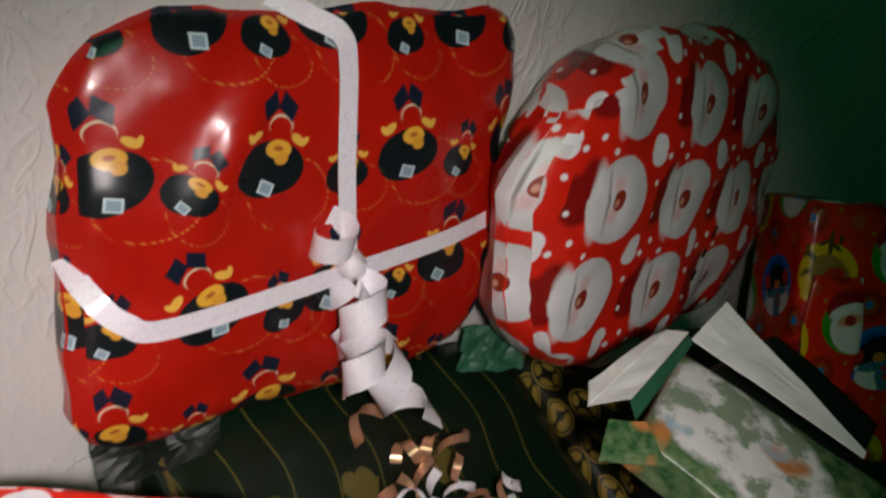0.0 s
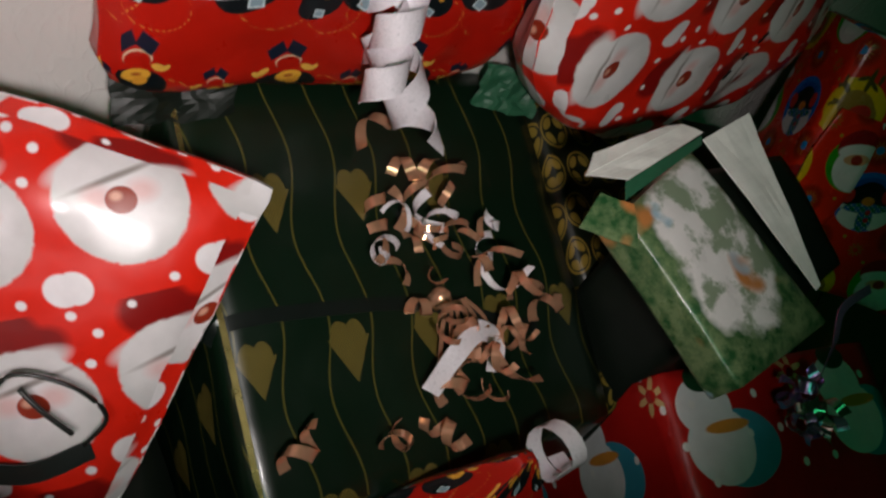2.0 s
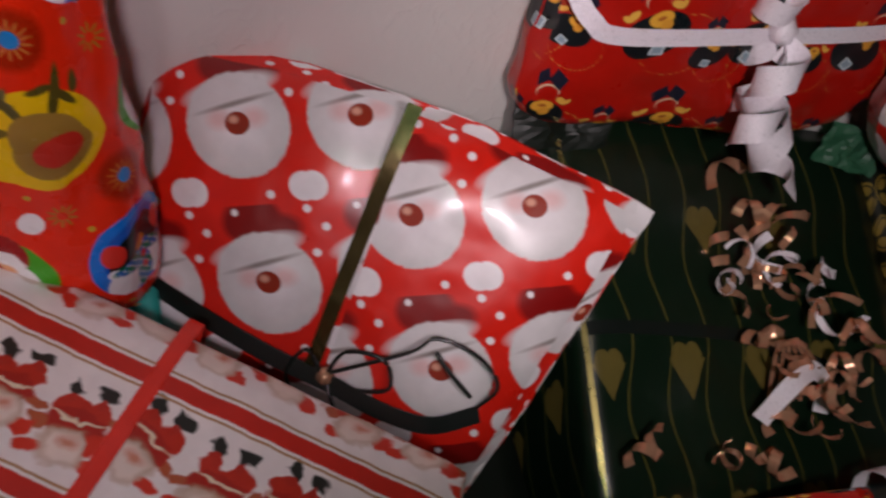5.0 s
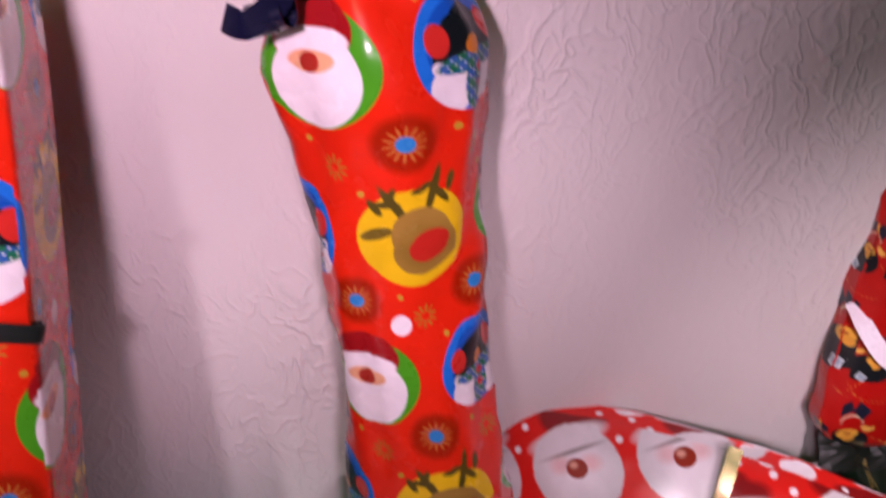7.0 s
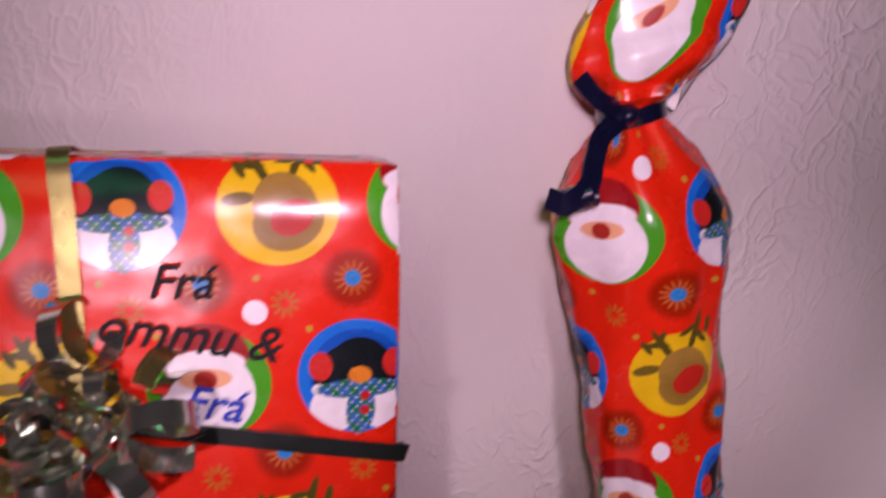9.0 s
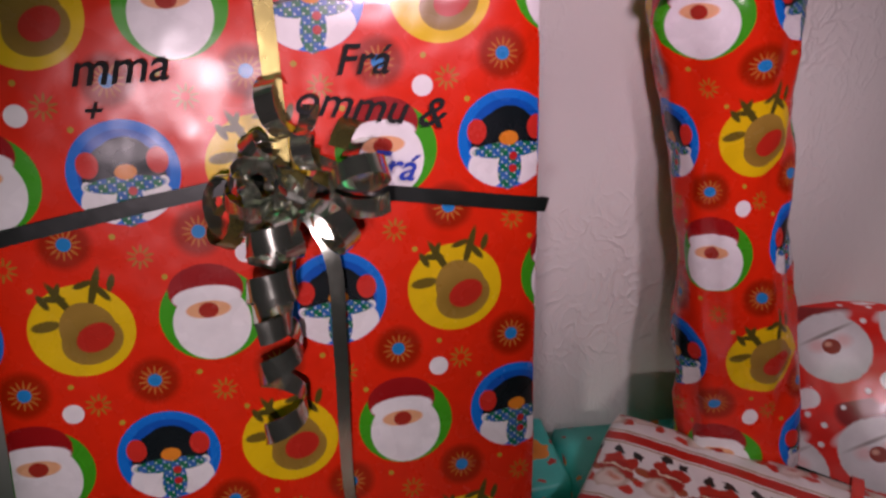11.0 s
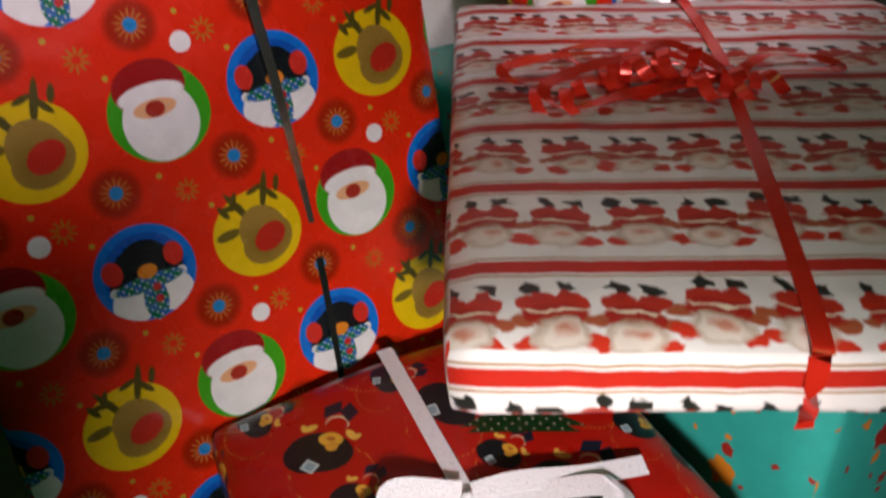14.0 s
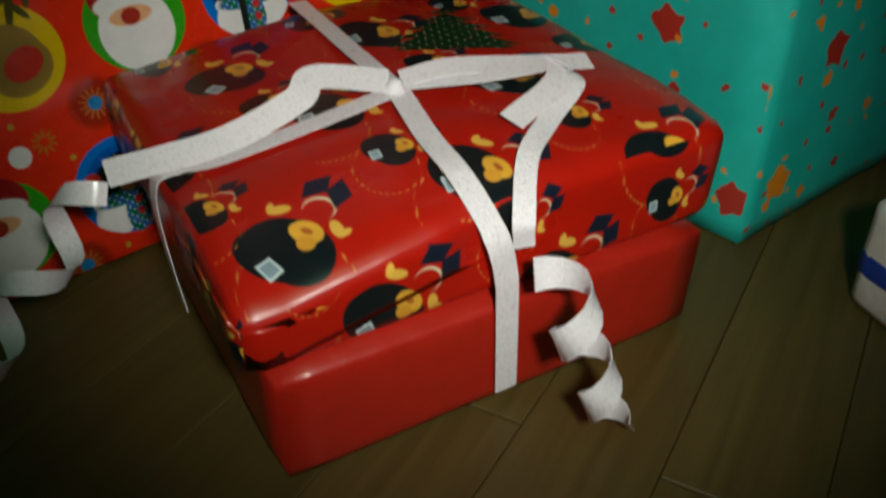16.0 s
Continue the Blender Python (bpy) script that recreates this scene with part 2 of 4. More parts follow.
def round_face_paper(name="round_white_wrap"):
    """Red paper with large white rounds, each with a dark-red cap and a shiny brown ball, and white dots."""
    t = Tree(name)
    u, v = t.split(t.uv())
    a, b = 0.0765, 0.1000
    u = u + v * 0.115
    col, row = (u / a).floor(), (v / b).floor()
    x, y = ((u / a) - col - 0.5) * a, ((v / b) - row - 0.5) * b
    p = t.join(x, y)
    q = t.turned(p, -0.20)
    cloud = t.noise(t.where(), 26.0, 3.0)
    out = t.paint((0.66, 0.012, 0.006), cloud, (0.76, 0.020, 0.010))
    out = t.paint(out, t.oval(q, 0.006, 0.040, 0.0190, 0.0150, 0.004), (0.24, 0.006, 0.006))
    out = t.paint(out, t.oval(q, 0.018, 0.030, 0.0170, 0.0100, 0.004), (0.24, 0.006, 0.006))
    for cx, cy, r in ((0.0345, -0.040, 0.0092), (-0.036, -0.040, 0.0092), (0.0345, 0.018, 0.0026), (0.0130, -0.044, 0.0026), (-0.0330, 0.034, 0.0026), (-0.012, 0.046, 0.0022), (0.034, 0.046, 0.0026)):
        out = t.paint(out, t.oval(p, cx, cy, r, r, 0.0012), WHITE)
    frill = t.noise(p, 240.0, 2.0) * 0.09 + 0.955
    pf = t.node("ShaderNodeVectorMath", Vector=p)
    pf.operation = "SCALE"
    t.tree.links.new(frill.socket, pf.inputs["Scale"])
    shade = t.paint((0.84, 0.81, 0.82), t.oval(p, 0, 0.004, 0.026, 0.028, 0.03) * -1.0 + 1.0, (0.58, 0.58, 0.56))
    out = t.paint(out, t.oval(pf.outputs[0], 0, 0, 0.0325, 0.0330, 0.0016), shade)
    out = t.paint(out, t.oval(q, 0.002, 0.0225, 0.0290, 0.0085, 0.003), (0.74, 0.72, 0.72))
    out = t.paint(out, t.oval(q, 0.003, 0.0130, 0.0215, 0.0016, 0.0016), (0.32, 0.29, 0.27))
    for s in (-1, 1):
        out = t.paint(out, t.oval(p, s * 0.011, 0.004, 0.0070, 0.0055, 0.006) * 0.5, (0.80, 0.35, 0.32))
    ball = t.paint((0.30, 0.030, 0.012), t.oval(p, -0.002, 0.0035, 0.0030, 0.0024, 0.002), (0.72, 0.38, 0.27))
    out = t.paint(out, t.oval(p, 0, 0.001, 0.0078, 0.0072), ball)
    return wrapped(t, out, 0.31, 0.60, 0.2)


def figure_paper(name="figure_wrap", tree=False):
    """Red paper with black ovals, yellow patches, small dark shapes and dotted trails."""
    t = Tree(name)
    u, v = t.split(t.uv())
    out = (0.44, 0.008, 0.004)
    for n, (a, b, size) in enumerate(((0.094, 0.081, 0.95), (0.094, 0.081, 0.62))):
        x, y, col, row, odd = cells(t, u + a * 0.5 * n, v + b * 0.14 * n, a, b)
        spin = t.chance(col, row, 3.0 + n)
        p = t.turned(t.join(x + (spin - 0.5) * 0.012, y), ((spin - 0.5) * 0.8) + (0.15 if n else -0.1))
        s = size
        trail = t.oval(p, 0.016 * s, -0.020 * s, 0.030 * s, 0.024 * s, 0.0004) * (t.oval(p, 0.016 * s, -0.020 * s, 0.0286 * s, 0.0226 * s, 0.0004) * -1.0 + 1.0)
        px, py = t.split(p)
        dots = ((px + py) * 1500.0).sin().step(0.1, 0.3)
        out = t.paint(out, trail * dots * 0.5, (0.70, 0.34, 0.07))
        arc = t.oval(p, 0.002 * s, 0.0215 * s, 0.0085 * s, 0.0070 * s) * (t.oval(p, 0.002 * s, 0.0200 * s, 0.0078 * s, 0.0068 * s) * -1.0 + 1.0)
        out = t.paint(out, arc, (0.70, 0.58, 0.38))
        for sx in (-1, 1):
            bx, by = t.split(t.turned(t.join(px - sx * 0.0062 * s, py - 0.0330 * s), sx * 0.35))
            boot = (bx.abs() * 1.05).most((by + bx * 0.35 * sx).abs() * 1.2)
            out = t.paint(out, (boot * -1.0).step(-0.0064 * s, 0.0012), (0.008, 0.014, 0.030))
        out = t.paint(out, t.oval(p, 0, -0.004 * s, 0.0235 * s, 0.0165 * s).most(t.oval(p, -0.006 * s, -0.008 * s, 0.0185 * s, 0.0145 * s)), INK)
        for sx in (-1, 1):
            hand = t.turned(t.join(px - sx * 0.0155 * s, py - 0.0140 * s), sx * 0.6)
            out = t.paint(out, t.oval(hand, 0, 0, 0.0056 * s, 0.0028 * s).most(t.oval(hand, sx * 0.004 * s, 0.002 * s, 0.0020 * s, 0.0034 * s)), (0.78, 0.46, 0.08))
        out = t.paint(out, t.oval(p, 0.003 * s, 0.0075 * s, 0.0088 * s, 0.0058 * s), (0.78, 0.42, 0.05))
        out = t.paint(out, t.oval(p, 0.006 * s, 0.0020 * s, 0.0046 * s, 0.0040 * s), (0.70, 0.34, 0.04))
        out = t.paint(out, t.oval(p, 0.003 * s, 0.0080 * s, 0.0032 * s, 0.0016 * s), (0.45, 0.12, 0.02))
        tag = t.join(px + 0.002 * s, py + 0.0165 * s)
        tx, ty = t.split(t.turned(tag, 0.3))
        square = (tx.abs().most(ty.abs() * 1.25) * -1.0).step(-0.0052 * s, 0.0006)
        rim = (tx.abs().most(ty.abs() * 1.25) * -1.0).step(-0.0038 * s, 0.0006)
        out = t.paint(out, square, (0.60, 0.72, 0.74))
        out = t.paint(out, rim, (0.26, 0.36, 0.42))
    if tree:
        # one dark green fir with tiny lights
        x, y = t.split(t.turned(t.join(u + 0.0218, v - 0.0735), -0.80))
        zig = (y * 75.0).mod(1.0) * -0.012
        fir = ((y * -0.56) + 0.020 - x.abs() + zig + 0.006).step(0.0, 0.0010) * y.step(-0.032, 0.0010)
        lights = ((x * 700.0).sin() * (y * 700.0).sin()).step(0.78, 0.1)
        out = t.paint(out, fir, t.paint((0.006, 0.035, 0.008), lights, (0.30, 0.28, 0.20)))
    return wrapped(t, out, 0.30, 0.50, 0.12)


def striped_paper(name="striped_wrap"):
    """White paper with red double stripes and rows of small red, black and cream figures as plain blots."""
    t = Tree(name)
    u, v = t.split(t.uv())
    pitch = 0.0797
    wob = t.noise(t.join(u * 1.0, v * 0.0), 40.0)
    v = v + (wob - 0.5) * 0.004
    smudge = t.join(u, v)
    u = u + (t.noise(smudge, 75.0, 2.0) - 0.5) * 0.014
    straight, v = v, v + (t.noise(t.join(u + 3.0, v), 80.0, 2.0) - 0.5) * 0.012
    lane = ((v / pitch).floor())
    y = ((v / pitch) - lane - 0.5) * pitch
    out = (0.84, 0.80, 0.78)
    for n, (dy, off) in enumerate(((0.0, 0.0), (0.004, 0.5))):
        a = 0.078
        along = (u / a) + (lane * 0.37) + off
        col = along.floor()
        j = t.chance(col, lane, 5.0 + n)
        p = t.turned(t.join((along - col - 0.5) * a + (j - 0.5) * 0.006, y - dy - (j - 0.5) * 0.006), (j - 0.5) * 0.5)
        px, py = t.split(p)
        for sx in (-1, 1):
            out = t.paint(out, t.oval(p, sx * 0.0150, -0.0180, 0.0062, 0.0042, 0.0012), (0.62, 0.035, 0.015))
            out = t.paint(out, t.oval(p, sx * 0.0165, -0.0050, 0.0055, 0.0036, 0.0012), (0.42, 0.10, 0.04))
            out = t.paint(out, t.oval(p, sx * 0.0075, 0.0080, 0.0082, 0.0070, 0.0012), (0.50, 0.028, 0.012))
        out = t.paint(out, t.oval(p, 0.0, -0.0010, 0.0150, 0.0085, 0.0012), (0.40, 0.018, 0.010))
        out = t.paint(out, t.oval(p, 0.0, -0.0130, 0.0132, 0.0105, 0.0030), (0.42, 0.28, 0.18))
        out = t.paint(out, t.oval(p, 0.0, -0.0140, 0.0112, 0.0088, 0.0050), (0.80, 0.70, 0.62))
        out = t.paint(out, t.oval(p, 0.0010, -0.0110, 0.0045, 0.0030, 0.0040), (0.62, 0.26, 0.17))
        out = t.paint(out, t.oval(p, 0.0, 0.0020, 0.0135, 0.0012, 0.0008), (0.78, 0.68, 0.50))
        for hx, hy, tilt in ((-0.0085, 0.0190, 0.4), (0.0075, 0.0200, -0.3)):
            cx, cy = t.split(t.turned(t.join(px - hx, py - hy), tilt))
            cap = cx.abs().most((cy + cx * 0.35).abs() * 1.3).most((cx * 0.5 + cy).abs() * 1.1)
            out = t.paint(out, (cap * -1.0).step(-0.0046, 0.0014), (0.018, 0.020, 0.016))
            out = t.paint(out, t.oval(p, hx * 0.9, hy - 0.0062, 0.0030, 0.0034, 0.0010), (0.45, 0.025, 0.012))
    edge = (((straight / pitch) - (straight / pitch).floor() - 0.5) * pitch).abs()
    out = t.paint(out, edge.step(pitch * 0.5 - 0.0052, 0.0006), (0.55, 0.022, 0.012))
    line = edge.step(pitch * 0.5 - 0.0085, 0.0005) * (edge * -1.0).step(-(pitch * 0.5 - 0.0070), 0.0005)
    out = t.paint(out, line, (0.42, 0.24, 0.10))
    return wrapped(t, out, 0.42, 0.35, 0.05)


def heart_paper(name="heart_wrap"):
    """Black-green foil paper with gold hearts and wavy gold lines."""
    t = Tree(name)
    u, v = t.split(t.uv())
    a, b = 0.068, 0.098
    x, y, col, row, odd = cells(t, u, v, a, b)
    size = (t.chance(col, row) * 0.35) + 0.75
    x, y = x / size, y / (size * 1.35)
    ax = x.abs()
    h = t.join(ax - 0.0065, y)
    lobes = t.oval(h, 0, 0.006, 0.0088, 0.0088)
    point = (((y + 0.017) * 0.80) - ax).step(0.0, 0.0008) * (y * -1.0).step(-0.0060, 0.0008)
    heart = lobes.most(point)
    dots = ((x * 2600.0).sin() * (y * 2600.0).sin()).step(0.15, 0.4)
    gold = t.paint((0.075, 0.062, 0.014), dots, (0.21, 0.165, 0.04))
    wave = u + (v * 62.0).sin() * 0.0055
    line = ((((wave / a) * 2.0).mod(1.0) - 0.5).abs() * -1.0).step(-0.022, 0.008)
    out = t.paint((0.004, 0.014, 0.006), line * 0.8, (0.11, 0.10, 0.02))
    out = t.paint(out, heart * t.chance(col, row, 8.0).step(0.18, 0.01), gold)
    return wrapped(t, out, 0.34, 0.45, 0.15)


def ornament_paper(name="ornament_wrap"):
    """Near-black paper with a gold lattice of leaves and crosses."""
    t = Tree(name)
    u, v = t.split(t.uv())
    a = 0.034
    x, y, col, row, odd = cells(t, u, v, a, a)
    ax, ay = x.abs(), y.abs()
    p = t.join(ax - 0.0062, ay - 0.0062)
    petal = t.oval(t.turned(p, 0.785), 0, 0, 0.0062, 0.0034)
    ring = t.oval(t.join(ax, ay), 0, 0, 0.0150, 0.0150) * (t.oval(t.join(ax, ay), 0, 0, 0.0133, 0.0133) * -1.0 + 1.0)
    out = t.paint((0.008, 0.012, 0.006), petal.most(ring), (0.24, 0.17, 0.03))
    return wrapped(t, out, 0.34, 0.4, 0.3)


def teal_paper(name="teal_flower_wrap"):
    """Teal paper strewn with orange and red flowers of all sizes."""
    t = Tree(name)
    u, v = t.split(t.uv())
    cloud = t.noise(t.where(), 9.0, 2.0)
    sheet = t.join(u, v)
    u, v = u + (t.noise(sheet, 70.0, 2.0) - 0.5) * 0.012, v + (t.noise(t.join(u + 2.0, v), 70.0, 2.0) - 0.5) * 0.012
    out = t.paint((0.04, 0.46, 0.40), cloud, (0.07, 0.56, 0.47))
    for n, (a, r, low) in enumerate(((0.070, 0.0125, 0.45), (0.040, 0.0052, 0.45), (0.024, 0.0026, 0.35))):
        x, y, col, row, odd = cells(t, u + 0.017 * n, v + 0.011 * n, a, a)
        c1, c2 = t.chance(col, row, n * 4.0), t.chance(col, row, n * 4.0 + 1)
        p = t.join(x + (c1 - 0.5) * a * 0.4, y + (c2 - 0.5) * a * 0.4)
        px, py = t.split(p)
        wave = ((py.op("ARCTAN2", px) * 5.0).sin() * 0.12) + 0.88
        flower = ((wave * r) - t.length(p)).step(0.0, 0.0008)
        hue = t.paint((0.42, 0.030, 0.020), c2.step(0.50, 0.02), (0.78, 0.26, 0.02))
        out = t.paint(out, flower * c1.step(low, 0.01), hue)
    return wrapped(t, out, 0.40, 0.3, 0.1)


def winter_paper(name="winter_wrap"):
    """Red paper with large white rounds, blue patches and pale snow stars."""
    t = Tree(name)
    u, v = t.split(t.uv())
    a, b = 0.150, 0.120
    x, y, col, row, odd = cells(t, u, v, a, b)
    p = t.join(x, y)
    out = (0.50, 0.010, 0.010)
    out = t.paint(out, t.oval(p, 0.030, -0.024, 0.040, 0.030), (0.06, 0.30, 0.42))
    out = t.paint(out, t.oval(p, 0.012, -0.020, 0.032, 0.030), (0.80, 0.78, 0.82))
    out = t.paint(out, t.oval(p, 0.006, 0.012, 0.026, 0.024), (0.82, 0.80, 0.84))
    out = t.paint(out, t.oval(p, 0.022, -0.006, 0.022, 0.005), (0.75, 0.30, 0.05))
    out = t.paint(out, t.oval(p, 0.010, 0.034, 0.016, 0.011), (0.012, 0.05, 0.02))
    out = t.paint(out, burst(t, t.join(x + 0.045, y - 0.028), 0.016, 6.0), (0.66, 0.44, 0.20))
    x2, y2, c2, r2, o2 = cells(t, u, v, 0.032, 0.030)
    out = t.paint(out, t.oval(t.join(x2, y2), 0, 0, 0.0030, 0.0036) * t.chance(c2, r2).step(0.55, 0.01), WHITE)
    return wrapped(t, out, 0.32, 0.5, 0.3)


def bloom_print(name="bloom_bag_print"):
    """Glossy print of white blooms on grey-green leaves."""
    t = Tree(name)
    spot = t.where()
    n1, n2 = t.noise(spot, 20.0, 4.0, 0.6), t.noise(spot, 90.0, 4.0, 0.7)
    out = t.paint((0.02, 0.085, 0.025), n2.step(0.5, 0.25), (0.17, 0.24, 0.11))
    petal = t.node("ShaderNodeTexVoronoi", Vector=spot, Scale=52.0)
    petal.feature = "SMOOTH_F1"
    far = Ex(t.tree, petal.outputs["Distance"])
    white = t.paint((0.80, 0.77, 0.76), (far + (n2 - 0.5) * 0.9).step(0.46, 0.16), (0.26, 0.32, 0.22))
    x, y = t.split(spot)
    heart = (t.length(t.join((x + 0.004) / 0.050, (y + 0.006) / 0.080)) * -1.0) + n1 * 0.9
    out = t.paint(out, heart.step(-0.36, 0.12), white)
    out = t.paint(out, t.noise(spot, 16.0, 2.0).step(0.64, 0.05), (0.50, 0.20, 0.06))
    out = t.paint(out, t.noise(spot, 23.0, 2.0).step(0.66, 0.05), (0.35, 0.50, 0.60))
    return wrapped(t, out, 0.30, 0.25, 0.3)


def plain(name, colour, rough=0.4, metal=0.0, coat=0.0, bump=0.2, scale=90.0):
    t = Tree(name)
    spot = t.where()
    n = t.noise(spot, scale, 4.0)
    c = t.node("ShaderNodeHueSaturation", Color=(*colour, 1), Value=(n * 0.35) + 0.82)
    t.bump(n, bump, 0.002)
    return t.done(c.outputs[0], (t.noise(spot, scale * 0.5) * 0.2) + (rough - 0.1), metal, coat)


def plaster(name="plaster"):
    """Off-white trowelled plaster with ridges and flat patches."""
    t = Tree(name)
    spot = t.where()
    x = t.node("ShaderNodeMapping", Vector=spot, Scale=(1.25, 1.0, 0.80), Rotation=(0.0, 0.42, 0.0)).outputs[0]
    warp = t.tree.nodes.new("ShaderNodeVectorMath")
    warp.operation = "MULTIPLY_ADD"
    wn = t.node("ShaderNodeTexNoise", Vector=x, Scale=20.0, Detail=2.0)
    t.tree.links.new(wn.outputs["Color"], warp.inputs[0])
    warp.inputs[1].default_value = (0.05, 0.05, 0.05)
    t.tree.links.new(x, warp.inputs[2])
    a = t.noise(warp.outputs[0], 52.0, 2.0, 0.5)
    ridge = ((a - 0.5).abs() * -1.0).step(-0.03, 0.07)
    b = t.noise(warp.outputs[0], 25.0, 2.0, 0.5)
    ridge2 = ((b - 0.52).abs() * -1.0).step(-0.02, 0.05)
    gate = t.noise(x, 5.0, 2.0).step(0.50, 0.22)
    height = (ridge * 0.45 + ridge2 * 0.55) * gate + t.noise(x, 90.0, 4.0) * 0.35 + b * 0.25
    t.bump(height, 0.5, 0.0038)
    c = t.paint((0.62, 0.61, 0.57), t.noise(x, 3.5, 4.0), (0.74, 0.73, 0.69))
    return t.done(c, 0.62)


def floor_wood(name="oak_floor"):
    t = Tree(name)
    n = t.tree.nodes.new("ShaderNodeTexCoord")
    info = t.tree.nodes.new("ShaderNodeObjectInfo")
    rnd = Ex(t.tree, info.outputs["Random"])
    m = t.node("ShaderNodeMapping", Vector=n.outputs["Object"], Scale=(2.2, 38.0, 4.0)).outputs[0]
    off = t.tree.nodes.new("ShaderNodeVectorMath")
    t.tree.links.new(m, off.inputs[0])
    t.tree.links.new(t.node("ShaderNodeCombineXYZ", X=rnd * 9.0, Y=rnd * 31.0).outputs[0], off.inputs[1])
    grain = t.noise(off.outputs[0], 3.0, 6.0, 0.65)
    c = t.paint((0.040, 0.028, 0.006), grain, (0.150, 0.105, 0.026))
    c = t.node("ShaderNodeHueSaturation", Color=c, Value=(rnd * 0.14) + 0.9).outputs[0]
    t.bump(grain, 0.15, 0.002)
    return t.done(c, (grain * 0.2) + 0.42, 0.0, 0.0)


M_MEDAL = medallion_paper(0.0393, 0.0099)
M_BOTTLE = medallion_paper(-0.068, 0.3686, "medallion_wrap_small")
M_ROUND, M_FIGURE, M_FIR, M_STRIPE = round_face_paper(), figure_paper(), figure_paper("figure_and_fir_wrap", True), striped_paper()
M_HEART, M_ORNAMENT, M_TEAL, M_WINTER, M_BLOOM = heart_paper(), ornament_paper(), teal_paper(), winter_paper(), bloom_print()
M_SILVER = plain("silver_ribbon", (0.95, 0.90, 0.96), 0.30, 0.05, 0.5, 0.5, 700.0)
M_LILAC = plain("lilac_foil_ribbon", (0.52, 0.36, 0.72), 0.2, 0.8, 0.2, 0.2)
M_DARKWRAP = plain("near_black_wrap", (0.005, 0.010, 0.006), 0.50, 0.0, 0.0, 0.4, 30.0)
M_BLUEPACK = plain("blue_card", (0.02, 0.06, 0.42), 0.4)
M_COPPER = plain("copper_ribbon", (0.82, 0.45, 0.28), 0.18, 0.65, 0.2, 0.05)
M_GREENFOIL = plain("green_foil_ribbon", (0.70, 0.74, 0.64), 0.15, 0.95, 0.0, 0.05)
M_BLACK = plain("black_satin_ribbon", (0.008, 0.012, 0.010), 0.32, 0.0, 0.3, 0.1)
M_NAVY = plain("navy_ribbon", (0.005, 0.006, 0.025), 0.25, 0.0, 0.5, 0.1)
M_REDRIB = plain("red_foil_ribbon", (0.78, 0.030, 0.014), 0.20, 0.30, 0.4, 0.1)
M_OLIVE = plain("olive_gold_ribbon", (0.26, 0.22, 0.075), 0.28, 0.8, 0.1, 0.1)
M_DARKGOLD = plain("dark_gold_ribbon", (0.10, 0.075, 0.025), 0.22, 0.7, 0.2, 0.2)
M_CARD = plain("white_card", (0.80, 0.80, 0.76), 0.5)
M_PLAINRED = plain("plain_red_wrap", (0.42, 0.014, 0.008), 0.36, 0.0, 0.2, 0.3)
M_TISSUE = plain("green_tissue", (0.03, 0.12, 0.06), 0.5, 0.0, 0.0, 0.5)
M_PLASTER, M_FLOOR = plaster(), floor_wood()
M_WALLPAINT = plain("wall_paint", (0.22, 0.24, 0.20), 0.8)
M_PEN, M_PENBLUE = plain("black_marker", (0.003, 0.003, 0.004), 0.8), plain("blue_marker", (0.015, 0.05, 0.45), 0.8)


# ---------- mesh helpers ----------
def part(name, bm, material, parent=None, label="", smooth=True):
    mesh = bpy.data.meshes.new(name)
    for f in bm.faces:
        f.smooth = smooth
    bm.to_mesh(mesh)
    bm.free()
    mesh.materials.append(material)
    ob = new(name, mesh)
    if parent:
        ob.parent = parent
    return tagged(ob, label)


def base(name, m, label, category, group="", kind=""):
    ob = new(name)
    ob.empty_display_size = 0.03
    ob.matrix_world = m
    return tagged(ob, label, category, group, kind)


def axes(origin, across, up):
    """A pose with x along across, y as near up as can be, and z out of the face."""
    x = Vector(across).normalized()
    z = x.cross(Vector(up)).normalized()
    y = z.cross(x)
    m = Matrix((x, y, z)).transposed().to_4x4()
    m.translation = origin
    return m


def paper_uv(bm, du=0.0, dv=0.0, rot=0.0, fold=None):
    """Paper coordinates in metres, folded round the sides."""
    layer = bm.loops.layers.uv.new("paper")
    bm.normal_update()
    ends = [max(abs(v.co[i]) for v in bm.verts) for i in range(2)]
    for f in bm.faces:
        n = f.normal
        ax = max(range(3), key=lambda i: abs(n[i]))
        for loop in f.loops:
            x, y, z = loop.vert.co
            uv = (x, y) if ax == 2 else ((x, math.copysign(ends[1] - z, n.y)) if ax == 1 else (math.copysign(ends[0] - z, n.x), y))
            c, s = math.cos(rot), math.sin(rot)
            uu, vv = uv[0] * c + uv[1] * s + du, uv[1] * c - uv[0] * s + dv
            if fold and f.calc_center_median().x > fold[0]:
                uu, vv = uu + fold[1], vv + fold[2]
            loop[layer].uv = (uu, vv)


